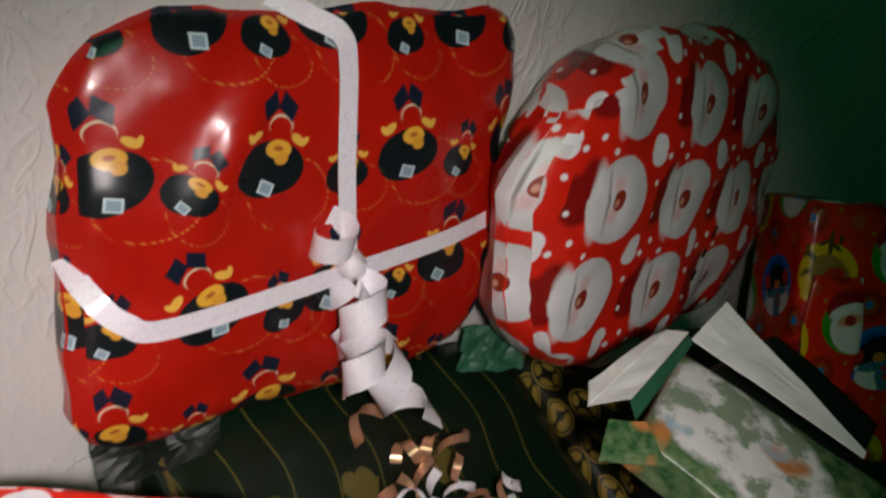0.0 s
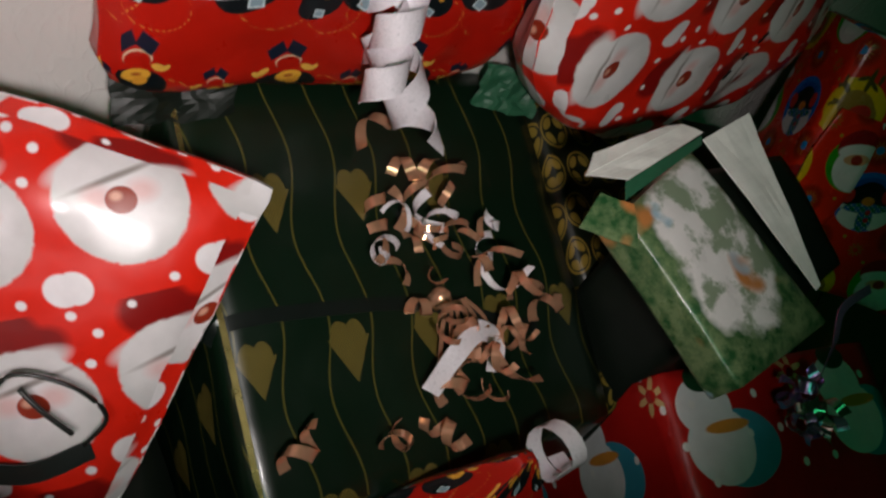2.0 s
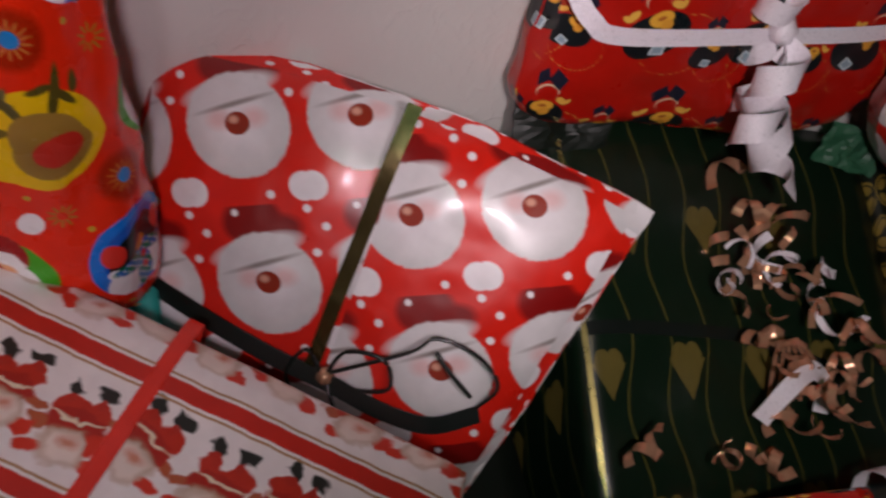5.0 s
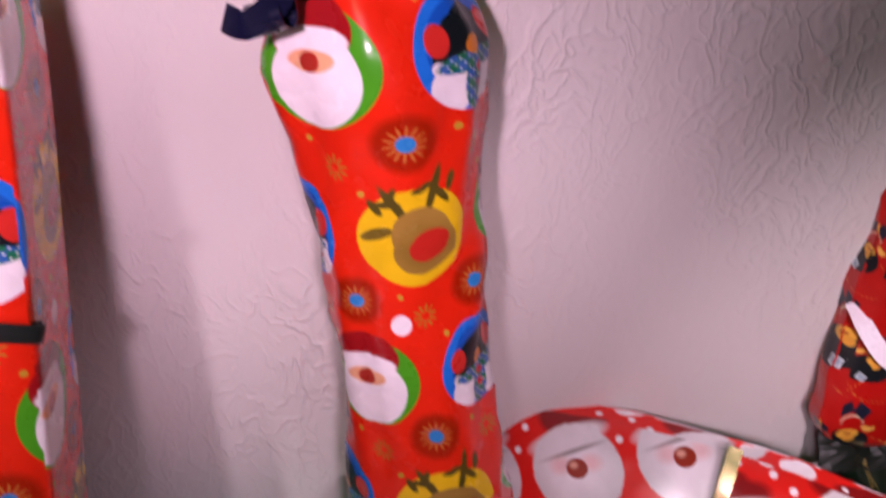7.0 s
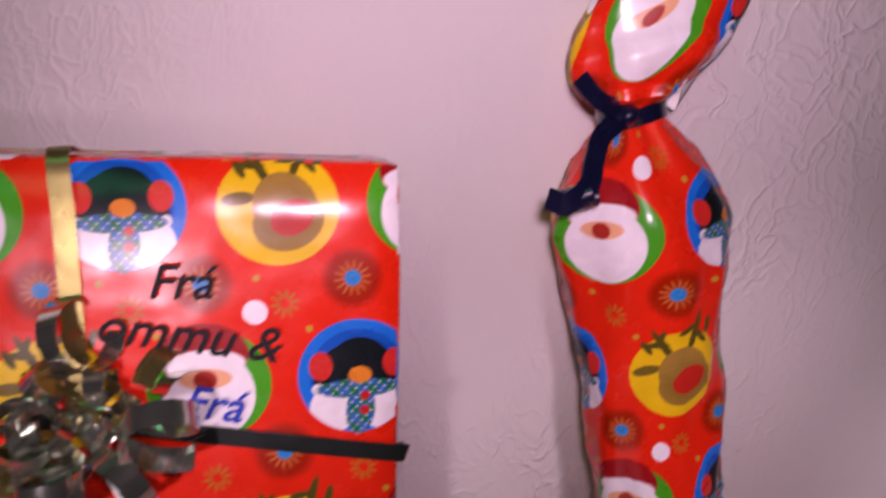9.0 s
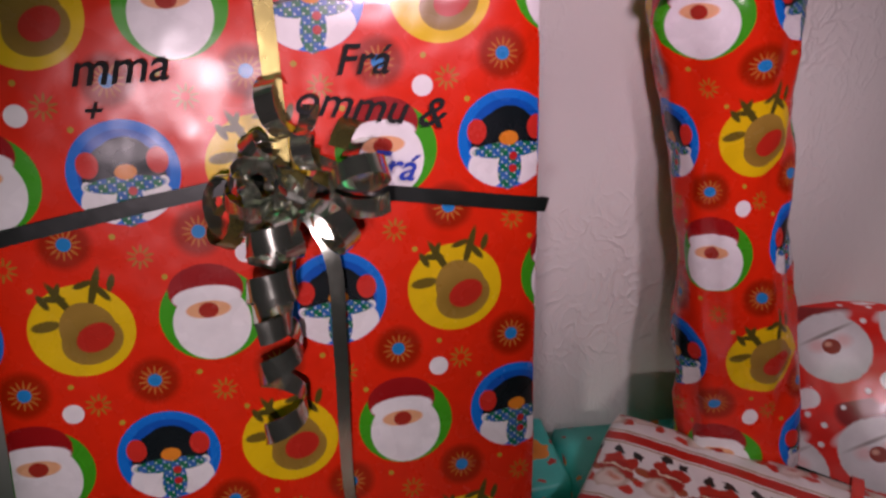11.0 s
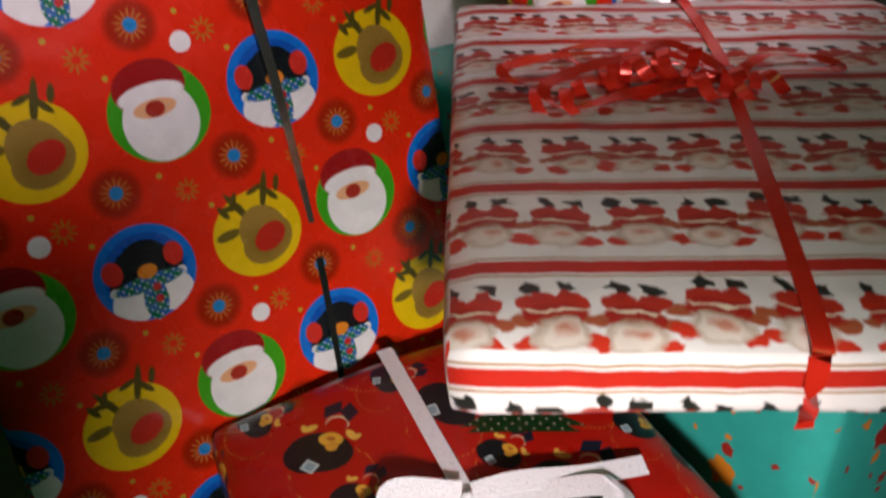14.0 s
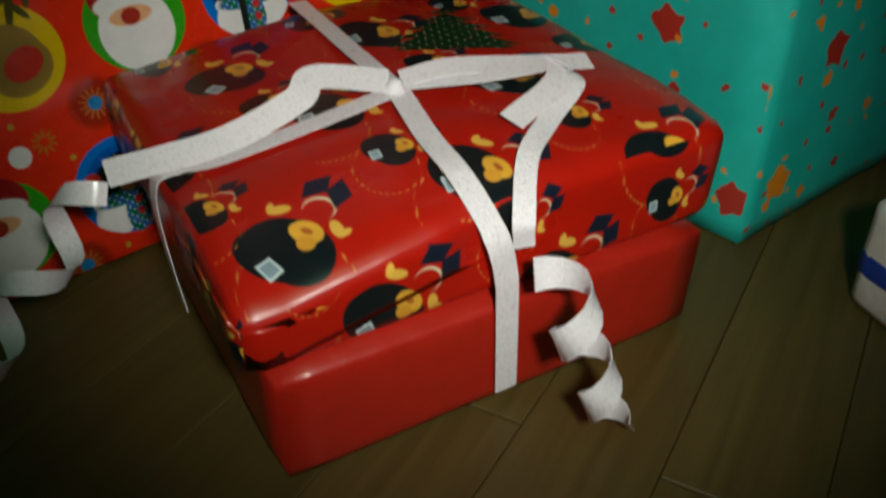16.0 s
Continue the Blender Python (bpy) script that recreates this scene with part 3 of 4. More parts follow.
def block(sx, sy, sz, r=0.006, cuts=14, puff=0.0, rough=0.0015, seed=0.0, edge=0.0, sag=None, uv=()):
    """A wrapped box: its front face in the plane z = 0, the body behind it; rounded, slightly puffed and crumpled."""
    bm = bmesh.new()
    bmesh.ops.create_cube(bm, size=2.0)
    bmesh.ops.subdivide_edges(bm, edges=bm.edges[:], cuts=cuts, use_grid_fill=True)
    hx, hy, hz = sx / 2, sy / 2, sz / 2
    for v in bm.verts:
        # crowd the rows of vertices to the edges, for the rounding
        q = Vector([math.copysign(abs(c) ** 0.8, c) for c in v.co])
        p = Vector((q.x * hx, q.y * hy, q.z * hz))
        inner = Vector((max(-hx + r, min(hx - r, p.x)), max(-hy + r, min(hy - r, p.y)), max(-hz + r, min(hz - r, p.z))))
        d = p - inner
        if d.length > 1e-9:
            p = inner + d.normalized() * r
        soft = (1 - q.x ** 4) * (1 - q.y ** 4)
        if edge:
            p.z *= edge + (1 - edge) * max(soft, 0.0) ** 0.5
        p.z += math.copysign(puff * soft, q.z) if abs(q.z) > 0.05 else 0.0
        s = Vector((p.x + seed, p.y - seed, p.z + 2 * seed))
        p += noise.noise_vector(s * 17.0) * rough + noise.noise_vector(s * 55.0) * rough * 0.35
        if sag:
            p = sag(p)
        p.z -= hz
        v.co = p
    paper_uv(bm, *uv)
    return bm


def smooth_line(points, steps=8):
    pts = [Vector(p) for p in points]
    if len(pts) < 3:
        return [pts[0].lerp(pts[-1], i / steps) for i in range(steps + 1)]
    full = [2 * pts[0] - pts[1], *pts, 2 * pts[-1] - pts[-2]]
    out = []
    for a, b, c, d in zip(full, full[1:], full[2:], full[3:]):
        for i in range(steps):
            t = i / steps
            out.append(0.5 * ((2 * b) + (c - a) * t + (2 * a - 5 * b + 4 * c - d) * t * t + (3 * b - a - 3 * c + d) * t ** 3))
    return [*out, pts[-1]]


def strip(points, facing, width, thick=0.0004, taper=1.0, bm=None):
    """A flat ribbon along points. facing: one vector, or one for each point, towards which its flat side looks."""
    bm = bm or bmesh.new()
    n = len(points)
    rings = []
    for i, p in enumerate(points):
        way = points[min(i + 1, n - 1)] - points[max(i - 1, 0)]
        out = Vector(facing[min(i, len(facing) - 1)] if isinstance(facing, list) else facing)
        side = way.cross(out)
        side = side.normalized() if side.length > 1e-9 else Vector((1, 0, 0))
        out = side.cross(way).normalized()
        w = width * 0.5 * (1.0 + (taper - 1.0) * i / max(n - 1, 1))
        rings.append([bm.verts.new(p + side * w * a + out * thick * b) for a, b in ((-1, 0), (-1, 1), (1, 1), (1, 0))])
    for a, b in zip(rings, rings[1:]):
        for k in range(4):
            f = bm.faces.new((a[k], a[(k + 1) % 4], b[(k + 1) % 4], b[k]))
    bm.faces.new(rings[0][::-1])
    bm.faces.new(rings[-1])
    bmesh.ops.recalc_face_normals(bm, faces=bm.faces[:])
    for e in bm.edges:
        if len(e.link_faces) == 2 and e.calc_face_angle(0.0) > 0.9:
            e.smooth = False
    return bm


def curl(start, way, radius, turns, length, width, phase=0.0, shrink=0.8, steps=14, droop=0.0):
    """A curled ribbon end: a helix round the line from start along way."""
    way = Vector(way).normalized()
    side = way.orthogonal().normalized()
    up = way.cross(side)
    pts, out = [], []
    count = max(int(turns * steps), 4)
    for i in range(count + 1):
        f = i / count
        a = phase + f * turns * math.tau
        r = radius * (1 + (shrink - 1) * f)
        d = side * math.cos(a) + up * math.sin(a)
        pts.append(Vector(start) + way * length * f + d * r - (side * math.cos(phase) + up * math.sin(phase)) * radius + Vector((0, 0, -droop * f * f)))
        out.append(d)
    return strip(pts, out, width)


def bow_knot(parent, at, r, material, label=""):
    bm = bmesh.new()
    bmesh.ops.create_uvsphere(bm, u_segments=12, v_segments=8, radius=r)
    for v in bm.verts:
        v.co = Vector(at) + v.co * (1 + 0.25 * noise.noise(v.co * 300 + Vector(at) * 9))
    return part("bow", bm, material, parent, label)


# ---------- the room ----------
def slab(name, size, centre, material):
    bm = bmesh.new()
    bmesh.ops.create_cube(bm, size=1.0, matrix=Matrix.Translation(centre) @ Matrix.Diagonal((*size, 1)))
    return tagged(part(name, bm, material, None, "", False), kind="structure")


WALL = 0.488
tagged(slab("wall_north", (6.0, 0.12, 2.5), (0, WALL + 0.06, 1.25), M_PLASTER), "off-white trowelled plaster wall with raised ridges", "wall")
tagged(slab("wall_south", (6.0, 0.12, 2.5), (0, -3.06, 1.25), M_WALLPAINT), "plain painted room wall", "wall")
tagged(slab("wall_east", (0.12, 3.43, 2.5), (2.96, -1.27, 1.25), M_WALLPAINT), "plain painted room wall", "wall")
tagged(slab("wall_west", (0.12, 3.43, 2.5), (-2.96, -1.27, 1.25), M_WALLPAINT), "plain painted room wall", "wall")
tagged(slab("ceiling", (6.0, 3.6, 0.1), (0, -1.25, 2.55), M_WALLPAINT), "plain pale ceiling", "ceiling")
FLOOR = tagged(slab("floor", (6.0, 3.6, 0.1), (0, -1.25, -0.056), M_FLOOR), "dark oiled oak strip floor", "floor")

# ---------- big standing parcel with medallion wrap ----------
cn = Vector((0.074, -0.968, 0.239)).normalized()
c_mat = axes((-0.4325, 0.2785, 0.3515), (0.968, 0.074, 0.0), (-0.018, 0.239, 0.968))
big = base("standing_parcel", c_mat, "tall gift in glossy red medallion paper, leaning on the wall", "gift")
CW, CH = 0.342, 0.720
part("wrapping", block(CW, CH, 0.085, 0.007, 18, 0.002, 0.0012, 1.0, 0.0, None, (-0.004, 0, 0.04)), M_MEDAL, big)

# ---------- bottle-shaped parcel ----------
bot = base("bottle_parcel", axes((-0.041, 0.394, 0.247), (1, 0.0, 0.185), (-0.185, 0.135, 1)), "bottle wrapped in red medallion paper, tied at the neck", "gift")
PROFILE = ((0.0, 0.046), (0.015, 0.050), (0.06, 0.049), (0.12, 0.048), (0.18, 0.043), (0.26, 0.041), (0.31, 0.043), (0.36, 0.047), (0.41, 0.050), (0.435, 0.044), (0.460, 0.030), (0.476, 0.018), (0.484, 0.017), (0.492, 0.029), (0.508, 0.044), (0.530, 0.051), (0.549, 0.050))


def bottle_mesh():
    bm = bmesh.new()
    layer = bm.loops.layers.uv.new("paper")
    line = smooth_line([(r, h, 0) for h, r in PROFILE], 4)
    seg, rings = 48, []
    for i, p in enumerate(line):
        ring = []
        near = max(0.0, 1 - abs(p.y - 0.48) / 0.07)
        for k in range(seg):
            a = math.tau * k / seg
            crush = noise.noise(Vector((math.cos(a) * 2.2, math.sin(a) * 2.2, p.y * 16))) * 0.14 + noise.noise(Vector((math.cos(a) * 5, math.sin(a) * 5, p.y * 40))) * 0.065
            fold = 1 + 0.16 * math.sin(a * 7 + p.y * 20) * near + crush
            deep = 0.36 if p.y > 0.52 else (0.6 if p.y > 0.495 else 0.92)
            lip = 0.004 * math.sin(a * 2 + 0.8) + 0.005 * math.sin(a * 5) + 0.006 * math.cos(a)
            ring.append(bm.verts.new((math.sin(a) * p.x * fold * (1.08 if p.y < 0.46 else 1.0) + max(0.0, p.y - 0.49) * 0.50, p.y + lip * max(0.0, (p.y - 0.50) / 0.05), math.cos(a) * p.x * deep * fold)))
        rings.append(ring)
    for i, (a, b) in enumerate(zip(rings, rings[1:])):
        for k in range(seg):
            f = bm.faces.new((a[k], a[(k + 1) % seg], b[(k + 1) % seg], b[k]))
            for loop, (kk, ii) in zip(f.loops, ((k, i), (k + 1, i), (k + 1, i + 1), (k, i + 1))):
                turn = kk if k < seg // 2 else kk - seg
                top = line[i].y > 0.483
                loop[layer].uv = (turn / seg * math.tau * 0.047 + (0.0927 if top else 0.0), line[ii].y - (0.024 if top else 0.0))
    bm.faces.new(rings[0][::-1])
    # the open mouth: an inner wall folded down into the neck
    inner = [rings[-1]]
    for d, r in ((0.004, 0.93), (0.03, 0.75), (0.06, 0.40)):
        inner.append([bm.verts.new((v.co.x * r, v.co.y - d, v.co.z * r)) for v in rings[-1]])
    for a, b in zip(inner, inner[1:]):
        for k in range(seg):
            f = bm.faces.new((a[k], a[(k + 1) % seg], b[(k + 1) % seg], b[k]))
            f.material_index = 1
    bm.normal_update()
    return bm


part("wrapping", bottle_mesh(), M_BOTTLE, bot).data.materials.append(M_CARD)

# ---------- flat parcel with striped paper ----------
wS, wL = Vector((0.842, -0.54, 0.0)), Vector((0.54, 0.842, 0.03))
w_mat = axes(Vector((-0.285, 0.22, 0.290)) + 0.19 * wS - 0.001 * wL, wS, wL)
flat = base("flat_parcel", w_mat, "flat gift in white red-striped paper, laid on a teal box", "gift")
part("wrapping", block(0.38, 0.496, 0.042, 0.010, 18, 0.002, 0.0018, 3.0, 0.0, None, (0, -0.213)), M_STRIPE, flat)

# ---------- teal box ----------
teal = base("teal_box", axes((-0.088, 0.215, 0.2465), (0.99, 0.03, 0), (-0.03, 0.99, 0)), "large box wrapped in teal paper with orange and red flowers", "gift")
part("wrapping", block(0.205, 0.50, 0.2465, 0.005, 12, 0.0, 0.001, 4.0), M_TEAL, teal)

small_teal = base("small_teal_box", axes((-0.230, 0.432, 0.243), (0.99, 0.10, 0.04), (-0.10, 0.99, 0)), "narrow gift in teal flowered paper behind a tall gift", "gift")
part("wrapping", block(0.062, 0.092, 0.240, 0.005, 10, 0.0, 0.0015, 21.0, 0.0, None, (0.02, 0.03)), M_TEAL, small_teal)

# ---------- near-black block added to hold up the soft gift ---
prop = base("low_dark_parcel", Matrix.Translation((0.140, 0.310, 0.190)), "plain near-black block added under a soft red gift", "gift")
part("wrapping", block(0.235, 0.270, 0.190, 0.005, 8, 0.0, 0.001, 19.0), M_DARKWRAP, prop)

# ---------- low parcel on the floor ----------
e_mat = axes((-0.370, 0.068, 0.128), (0.99, -0.125, 0), (0.125, 0.99, 0.03))
low = base("floor_parcel", e_mat, "red figured gift box on the floor, tied with silver ribbon", "gift")


def low_drop(x, y):
    """How far the lid has sunk: towards its left-hand and front edges."""
    f, g = max(0.0, min(1.0, (-0.060 - y) / 0.07)), max(0.0, min(1.0, (0.01 - x) / 0.12))
    return 0.016 * g ** 1.4 + (0.006 + 0.010 * g) * f ** 1.6


def drop_front(p):
    return Vector((p.x, p.y + 0.005, p.z - low_drop(p.x, p.y) if p.z > 0 else p.z))


part("lid", block(0.264, 0.246, 0.062, 0.010, 18, 0.002, 0.0016, 5.0, 0.0, drop_front, (0.0, 0.0, -1.2)), M_FIR, low)
bm = block(0.244, 0.246, 0.064, 0.005, 8, 0.0, 0.001, 6.0)
for v in bm.verts:
    v.co.z -= 0.062
part("body", bm, M_PLAINRED, low, "plain red lower box")

# ---------- soft parcel with white rounds ----------
p_mat = axes((0.128, 0.371, 0.322), (0.860, -0.503, 0.082), (0.2435, 0.547, 0.801))
soft = base("soft_parcel", p_mat, "soft gift in red paper with white rounds, tied with black ribbon", "gift")


def pillow(p):
    """Narrower towards the foot, pinched where the ribbon goes round."""
    x = p.x * (1 + 1.3 * (p.y - 0.004)) - 0.010
    dent = 0.008 * math.exp(-((x + 0.004) / 0.014) ** 2) + 0.006 * math.exp(-((p.y + 0.085) / 0.012) ** 2)
    return Vector((x, p.y - 0.043 - 0.012 * (x / 0.15) ** 2, p.z - math.copysign(dent, p.z)))


part("wrapping", block(0.300, 0.260, 0.070, 0.003, 22, 0.002, 0.0030, 7.0, 0.10, pillow, (0.034, -0.0224, 0.419, (-0.004, -0.0163, -0.037))), M_ROUND, soft)

# ---------- gift in figured red paper against the wall ----------
a_mat = axes((0.390, 0.452, 0.490), (1, 0.0, 0.03), (0.0, 0.15, 1))
wallgift = base("wall_parcel", a_mat, "puffy gift in red figured paper with silver ribbon, against the wall", "gift")


def cut_corners(p):
    limit = 1.52 if p.x > 0 > p.y else (1.62 if p.x < 0 < p.y else 1.80)
    k = 1 - max(0.0, abs(p.x) / 0.157 + abs(p.y) / 0.131 - limit) * 0.34
    dent = 0.010 * math.exp(-((p.x + 0.075 - (p.y - 0.05) * 0.45) / 0.012) ** 2) * math.exp(-((p.y - 0.05) / 0.05) ** 2)
    return Vector((p.x * k - 0.003, p.y * k - 0.002 - 0.05 * (p.x * k < 0 and p.y > 0) * abs(p.x) * 0.6, p.z + (dent if p.z > 0 else 0.0)))


part("wrapping", block(0.314, 0.262, 0.062, 0.005, 30, 0.004, 0.0062, 8.0, 0.30, cut_corners), M_FIGURE, wallgift)


# ---------- dark heart parcel: a tall box with a sloping top ----------
def sloping(sx, sy, z0, slope_y, slope_x, seed, r=0.006, cuts=14):
    """A parcel that reaches from the floor up to a sloping top face."""
    bm = block(sx, sy, 0.24, r, cuts, 0.0, 0.0020, seed)
    for v in bm.verts:
        x, y, z = v.co
        top = z0 + slope_y * (y + sy / 2) + slope_x * x
        v.co.z = top * max(0.0, 1 + z / 0.24)
    return bm


hearts = base("heart_parcel", Matrix.Translation((0.440, 0.345, 0.002)), "dark green foil gift with gold hearts and a copper ribbon bow", "gift")
part("wrapping", sloping(0.315, 0.275, 0.222, 0.44, -0.02, 9.0), M_HEART, hearts)
orn = base("ornament_parcel", Matrix.Translation((0.705, 0.345, 0.002)), "near-black gift with a gold ornament print", "gift")
part("wrapping", sloping(0.205, 0.270, 0.226, 0.42, -0.02, 10.0), M_ORNAMENT, orn)

# ---------- second soft parcel with white rounds ----------
s_mat = axes((0.710, 0.408, 0.483), (0.98, 0.12, 0.02), (0.0, 0.15, 1))
soft2 = base("round_print_parcel", s_mat, "soft gift in red paper with white rounds, propped at the wall", "gift")


def slump(p):
    over = max(0.0, abs(p.x) / 0.175 + abs(p.y) / 0.13 - 1.45)
    k = 1 - over * 0.35
    return Vector((p.x * k, p.y * k - 0.05 * max(0.0, -p.x - 0.05) * (p.y < 0), p.z))


part("wrapping", block(0.410, 0.276, 0.072, 0.005, 28, 0.006, 0.0085, 11.0, 0.18, slump, (0.0298, 0.0232, 1.3)), M_ROUND, soft2)

# ---------- near-black block added to prop up the gift bag ---
dark = base("dark_parcel", Matrix.Translation((0.665, 0.258, 0.002)), "plain near-black block added under a printed gift bag", "gift")
part("wrapping", sloping(0.125, 0.100, 0.386, 0.22, 0.10, 14.0, 0.005, 8), M_DARKWRAP, dark)

# ---------- gift bag ----------
bag_mat = axes((0.550, 0.235, 0.425), (1, 0, 0.08), (0, 1, 0.25))
bag = base("gift_bag", bag_mat, "gift bag with a print of white blooms and white flaps", "gift bag")
BAG = [Vector(c) for c in ((-0.034, -0.093, 0), (0.070, -0.074, 0), (0.022, 0.064, 0), (-0.064, 0.030, 0))]
bm = block(0.104, 0.168, 0.030, 0.004, 14, 0.004, 0.0012, 12.0)
for v in bm.verts:
    a, b = v.co.x / 0.104 + 0.5, v.co.y / 0.168 + 0.5
    at = BAG[0].lerp(BAG[1], a).lerp(BAG[3].lerp(BAG[2], a), b)
    v.co.x, v.co.y = at.x, at.y
part("body", bm, M_BLOOM, bag)


def card(parent, corners, thick, material, label, name="flap"):
    bm = bmesh.new()
    low_ = [bm.verts.new(Vector(c)) for c in corners]
    f = bm.faces.new(low_)
    bmesh.ops.subdivide_edges(bm, edges=bm.edges[:], cuts=4, use_grid_fill=True)
    bm.normal_update()
    ext = bmesh.ops.extrude_face_region(bm, geom=bm.faces[:])
    for v in ext["geom"]:
        if isinstance(v, bmesh.types.BMVert):
            v.co.z += thick
    for v in bm.verts:
        v.co.z += 0.0025 * noise.noise(v.co * 45.0)
    bmesh.ops.recalc_face_normals(bm, faces=bm.faces[:])
    return part(name, bm, material, parent, label, False)


card(bag, ((-0.086, 0.056, 0.004), (-0.060, 0.046, 0.010), (0.020, 0.068, 0.012), (0.012, 0.078, 0.008)), 0.0012, M_CARD, "white card rim flap")
card(bag, ((-0.086, 0.056, 0.005), (0.012, 0.078, 0.009), (0.000, 0.080, 0.006), (-0.070, 0.070, 0.003)), 0.0012, M_CARD, "white curled rim flap")
card(bag, ((-0.060, 0.046, 0.008), (-0.062, 0.036, 0.004), (0.021, 0.062, 0.006), (0.020, 0.067, 0.010)), 0.0012, M_TISSUE, "dark green band under the rim")
card(bag, ((0.026, 0.066, 0.006), (0.074, 0.077, 0.014), (0.073, -0.050, 0.004), (0.068, -0.052, 0.003)), 0.0012, M_CARD, "white card side flap")
card(bag, ((-0.098, 0.028, -0.006), (-0.064, 0.006, -0.002), (-0.058, 0.032, 0.004), (-0.078, 0.044, 0.002)), 0.0012, M_BLOOM, "printed folded side")

# ---------- winter parcel ----------
n_mat = axes((0.705, 0.110, 0.272), (0.97, -0.16, 0.10), (0.2, 0.94, 0.28))
winter = base("winter_parcel", n_mat, "red gift with white rounds and pale snow stars", "gift")
part("wrapping", block(0.24, 0.17, 0.24, 0.006, 12, 0.003, 0.002, 13.0, 0.0, None, (0.015, 0.02)), M_WINTER, winter)


# ---------- ribbons and bows ----------
UP = (0, 0, 1)


def tie(name, parent, points, width, material, facing=UP, steps=8, thick=0.0005, label="", taper=1.0):
    return part(name, strip(smooth_line(points, steps), facing, width, thick, taper), material, parent, label)


def spring(parent, start, way, radius, turns, length, width, material, phase=0.0, shrink=0.8, droop=0.0, label=""):
    return part("curl", curl(start, way, radius, turns, length, width, phase, shrink, 14, droop), material, parent, label)


# silver ribbon on the wall gift
H0 = 0.0055
tie("ribbon", wallgift, [(-0.158, -0.008, -0.024), (-0.153, -0.022, -0.007), (-0.138, -0.039, H0 - 0.001), (-0.110, -0.047, H0 + 0.001), (0.0, -0.036, H0 + 0.002), (0.08, -0.028, H0), (0.128, -0.022, -0.002)], 0.0125, M_SILVER, UP, 10, 0.0005, "silver ribbon band")
tie("ribbon", wallgift, [(0.003, -0.036, H0 + 0.003), (-0.002, 0.03, H0 + 0.002), (-0.003, 0.09, H0), (-0.008, 0.110, H0 - 0.002), (-0.026, 0.120, -0.006), (-0.050, 0.133, -0.024)], 0.0125, M_SILVER, UP, 10, 0.0005, "silver ribbon band")
wallgift_bow = bow_knot(wallgift, (0.003, -0.030, 0.010), 0.010, M_SILVER, "silver knot")
spring(wallgift_bow, (0.000, -0.024, 0.014), (0.05, 0.9, 0.25), 0.014, 1.3, 0.022, 0.017, M_SILVER, 0.5)
spring(wallgift_bow, (0.006, -0.040, 0.014), (-0.10, -1, 0.25), 0.015, 1.9, 0.064, 0.020, M_SILVER, 1.2)
spring(wallgift_bow, (0.010, -0.045, 0.014), (0.46, -0.90, 0.32), 0.017, 2.2, 0.100, 0.021, M_SILVER, 2.4)
spring(wallgift_bow, (0.004, -0.042, 0.012), (0.15, -1, 0.1), 0.011, 1.4, 0.050, 0.014, M_SILVER, 3.8)

# green foil ribbon and bow on the standing parcel
G0 = 0.0032
tie("ribbon", big, [(-0.174, 0.198, -0.006), (-0.168, 0.200, G0), (-0.058, 0.221, G0), (0.000, 0.228, G0 + 0.001), (0.060, 0.219, G0), (0.165, 0.2045, G0), (0.1722, 0.203, -0.004)], 0.0095, M_BLACK, UP, 10, 0.0005, "dark ribbon band")
tie("ribbon", big, [(0.002, 0.361, -0.030), (0.002, 0.362, 0.001), (0.004, 0.330, G0), (0.007, 0.270, G0), (0.008, 0.228, G0 + 0.001)], 0.0110, M_OLIVE, UP, 8, 0.0005, "gold-green ribbon band")
tie("ribbon", big, [(0.010, 0.226, G0 + 0.001), (0.034, 0.185, 0.016), (0.037, 0.118, 0.016), (0.038, 0.030, 0.010), (0.044, -0.040, 0.006), (0.047, -0.105, 0.004), (0.048, -0.134, 0.0035)], 0.0110, M_GREENFOIL, UP, 8, 0.0005, "loose dark-green ribbon end", 0.35)
tie("ribbon", big, [(0.048, -0.160, 0.0032), (0.047, -0.20, 0.0032), (0.044, -0.270, 0.0032)], 0.0055, M_BLACK, UP, 6, 0.0005, "dark ribbon band", 0.8)
big_bow = bow_knot(big, (0.004, 0.228, 0.008), 0.008, M_GREENFOIL, "foil knot")
for k in range(13):
    a = k * 2.399 + 0.6
    reach = 0.014 + 0.010 * (k % 3)
    at = (0.006 + reach * math.cos(a), 0.229 + reach * 0.75 * math.sin(a), 0.010 + 0.004 * (k % 2))
    spring(big_bow, at, (math.sin(a) * 0.8, -math.cos(a) * 0.5, 0.45), 0.011 + 0.004 * (k % 3), 0.95 + 0.35 * (k % 2), 0.016 + 0.008 * (k % 2), 0.0125, M_GREENFOIL if k % 4 else M_OLIVE, a, 0.9)
spring(big_bow, (-0.022, 0.236, 0.012), (-0.75, 0.05, 0.75), 0.019, 1.0, 0.006, 0.015, M_GREENFOIL, 1.2, 1.0)
spring(big_bow, (0.044, 0.232, 0.012), (0.65, 0.10, 0.80), 0.018, 0.9, 0.005, 0.013, M_GREENFOIL, 2.6, 1.0)
spring(big_bow, (0.000, 0.215, 0.016), (-0.10, -1.0, 0.10), 0.015, 2.6, 0.070, 0.0135, M_GREENFOIL, 0.7, 0.85)
spring(big_bow, (0.012, 0.212, 0.018), (0.02, -1.0, 0.06), 0.014, 3.6, 0.140, 0.013, M_GREENFOIL, 2.2, 0.95)

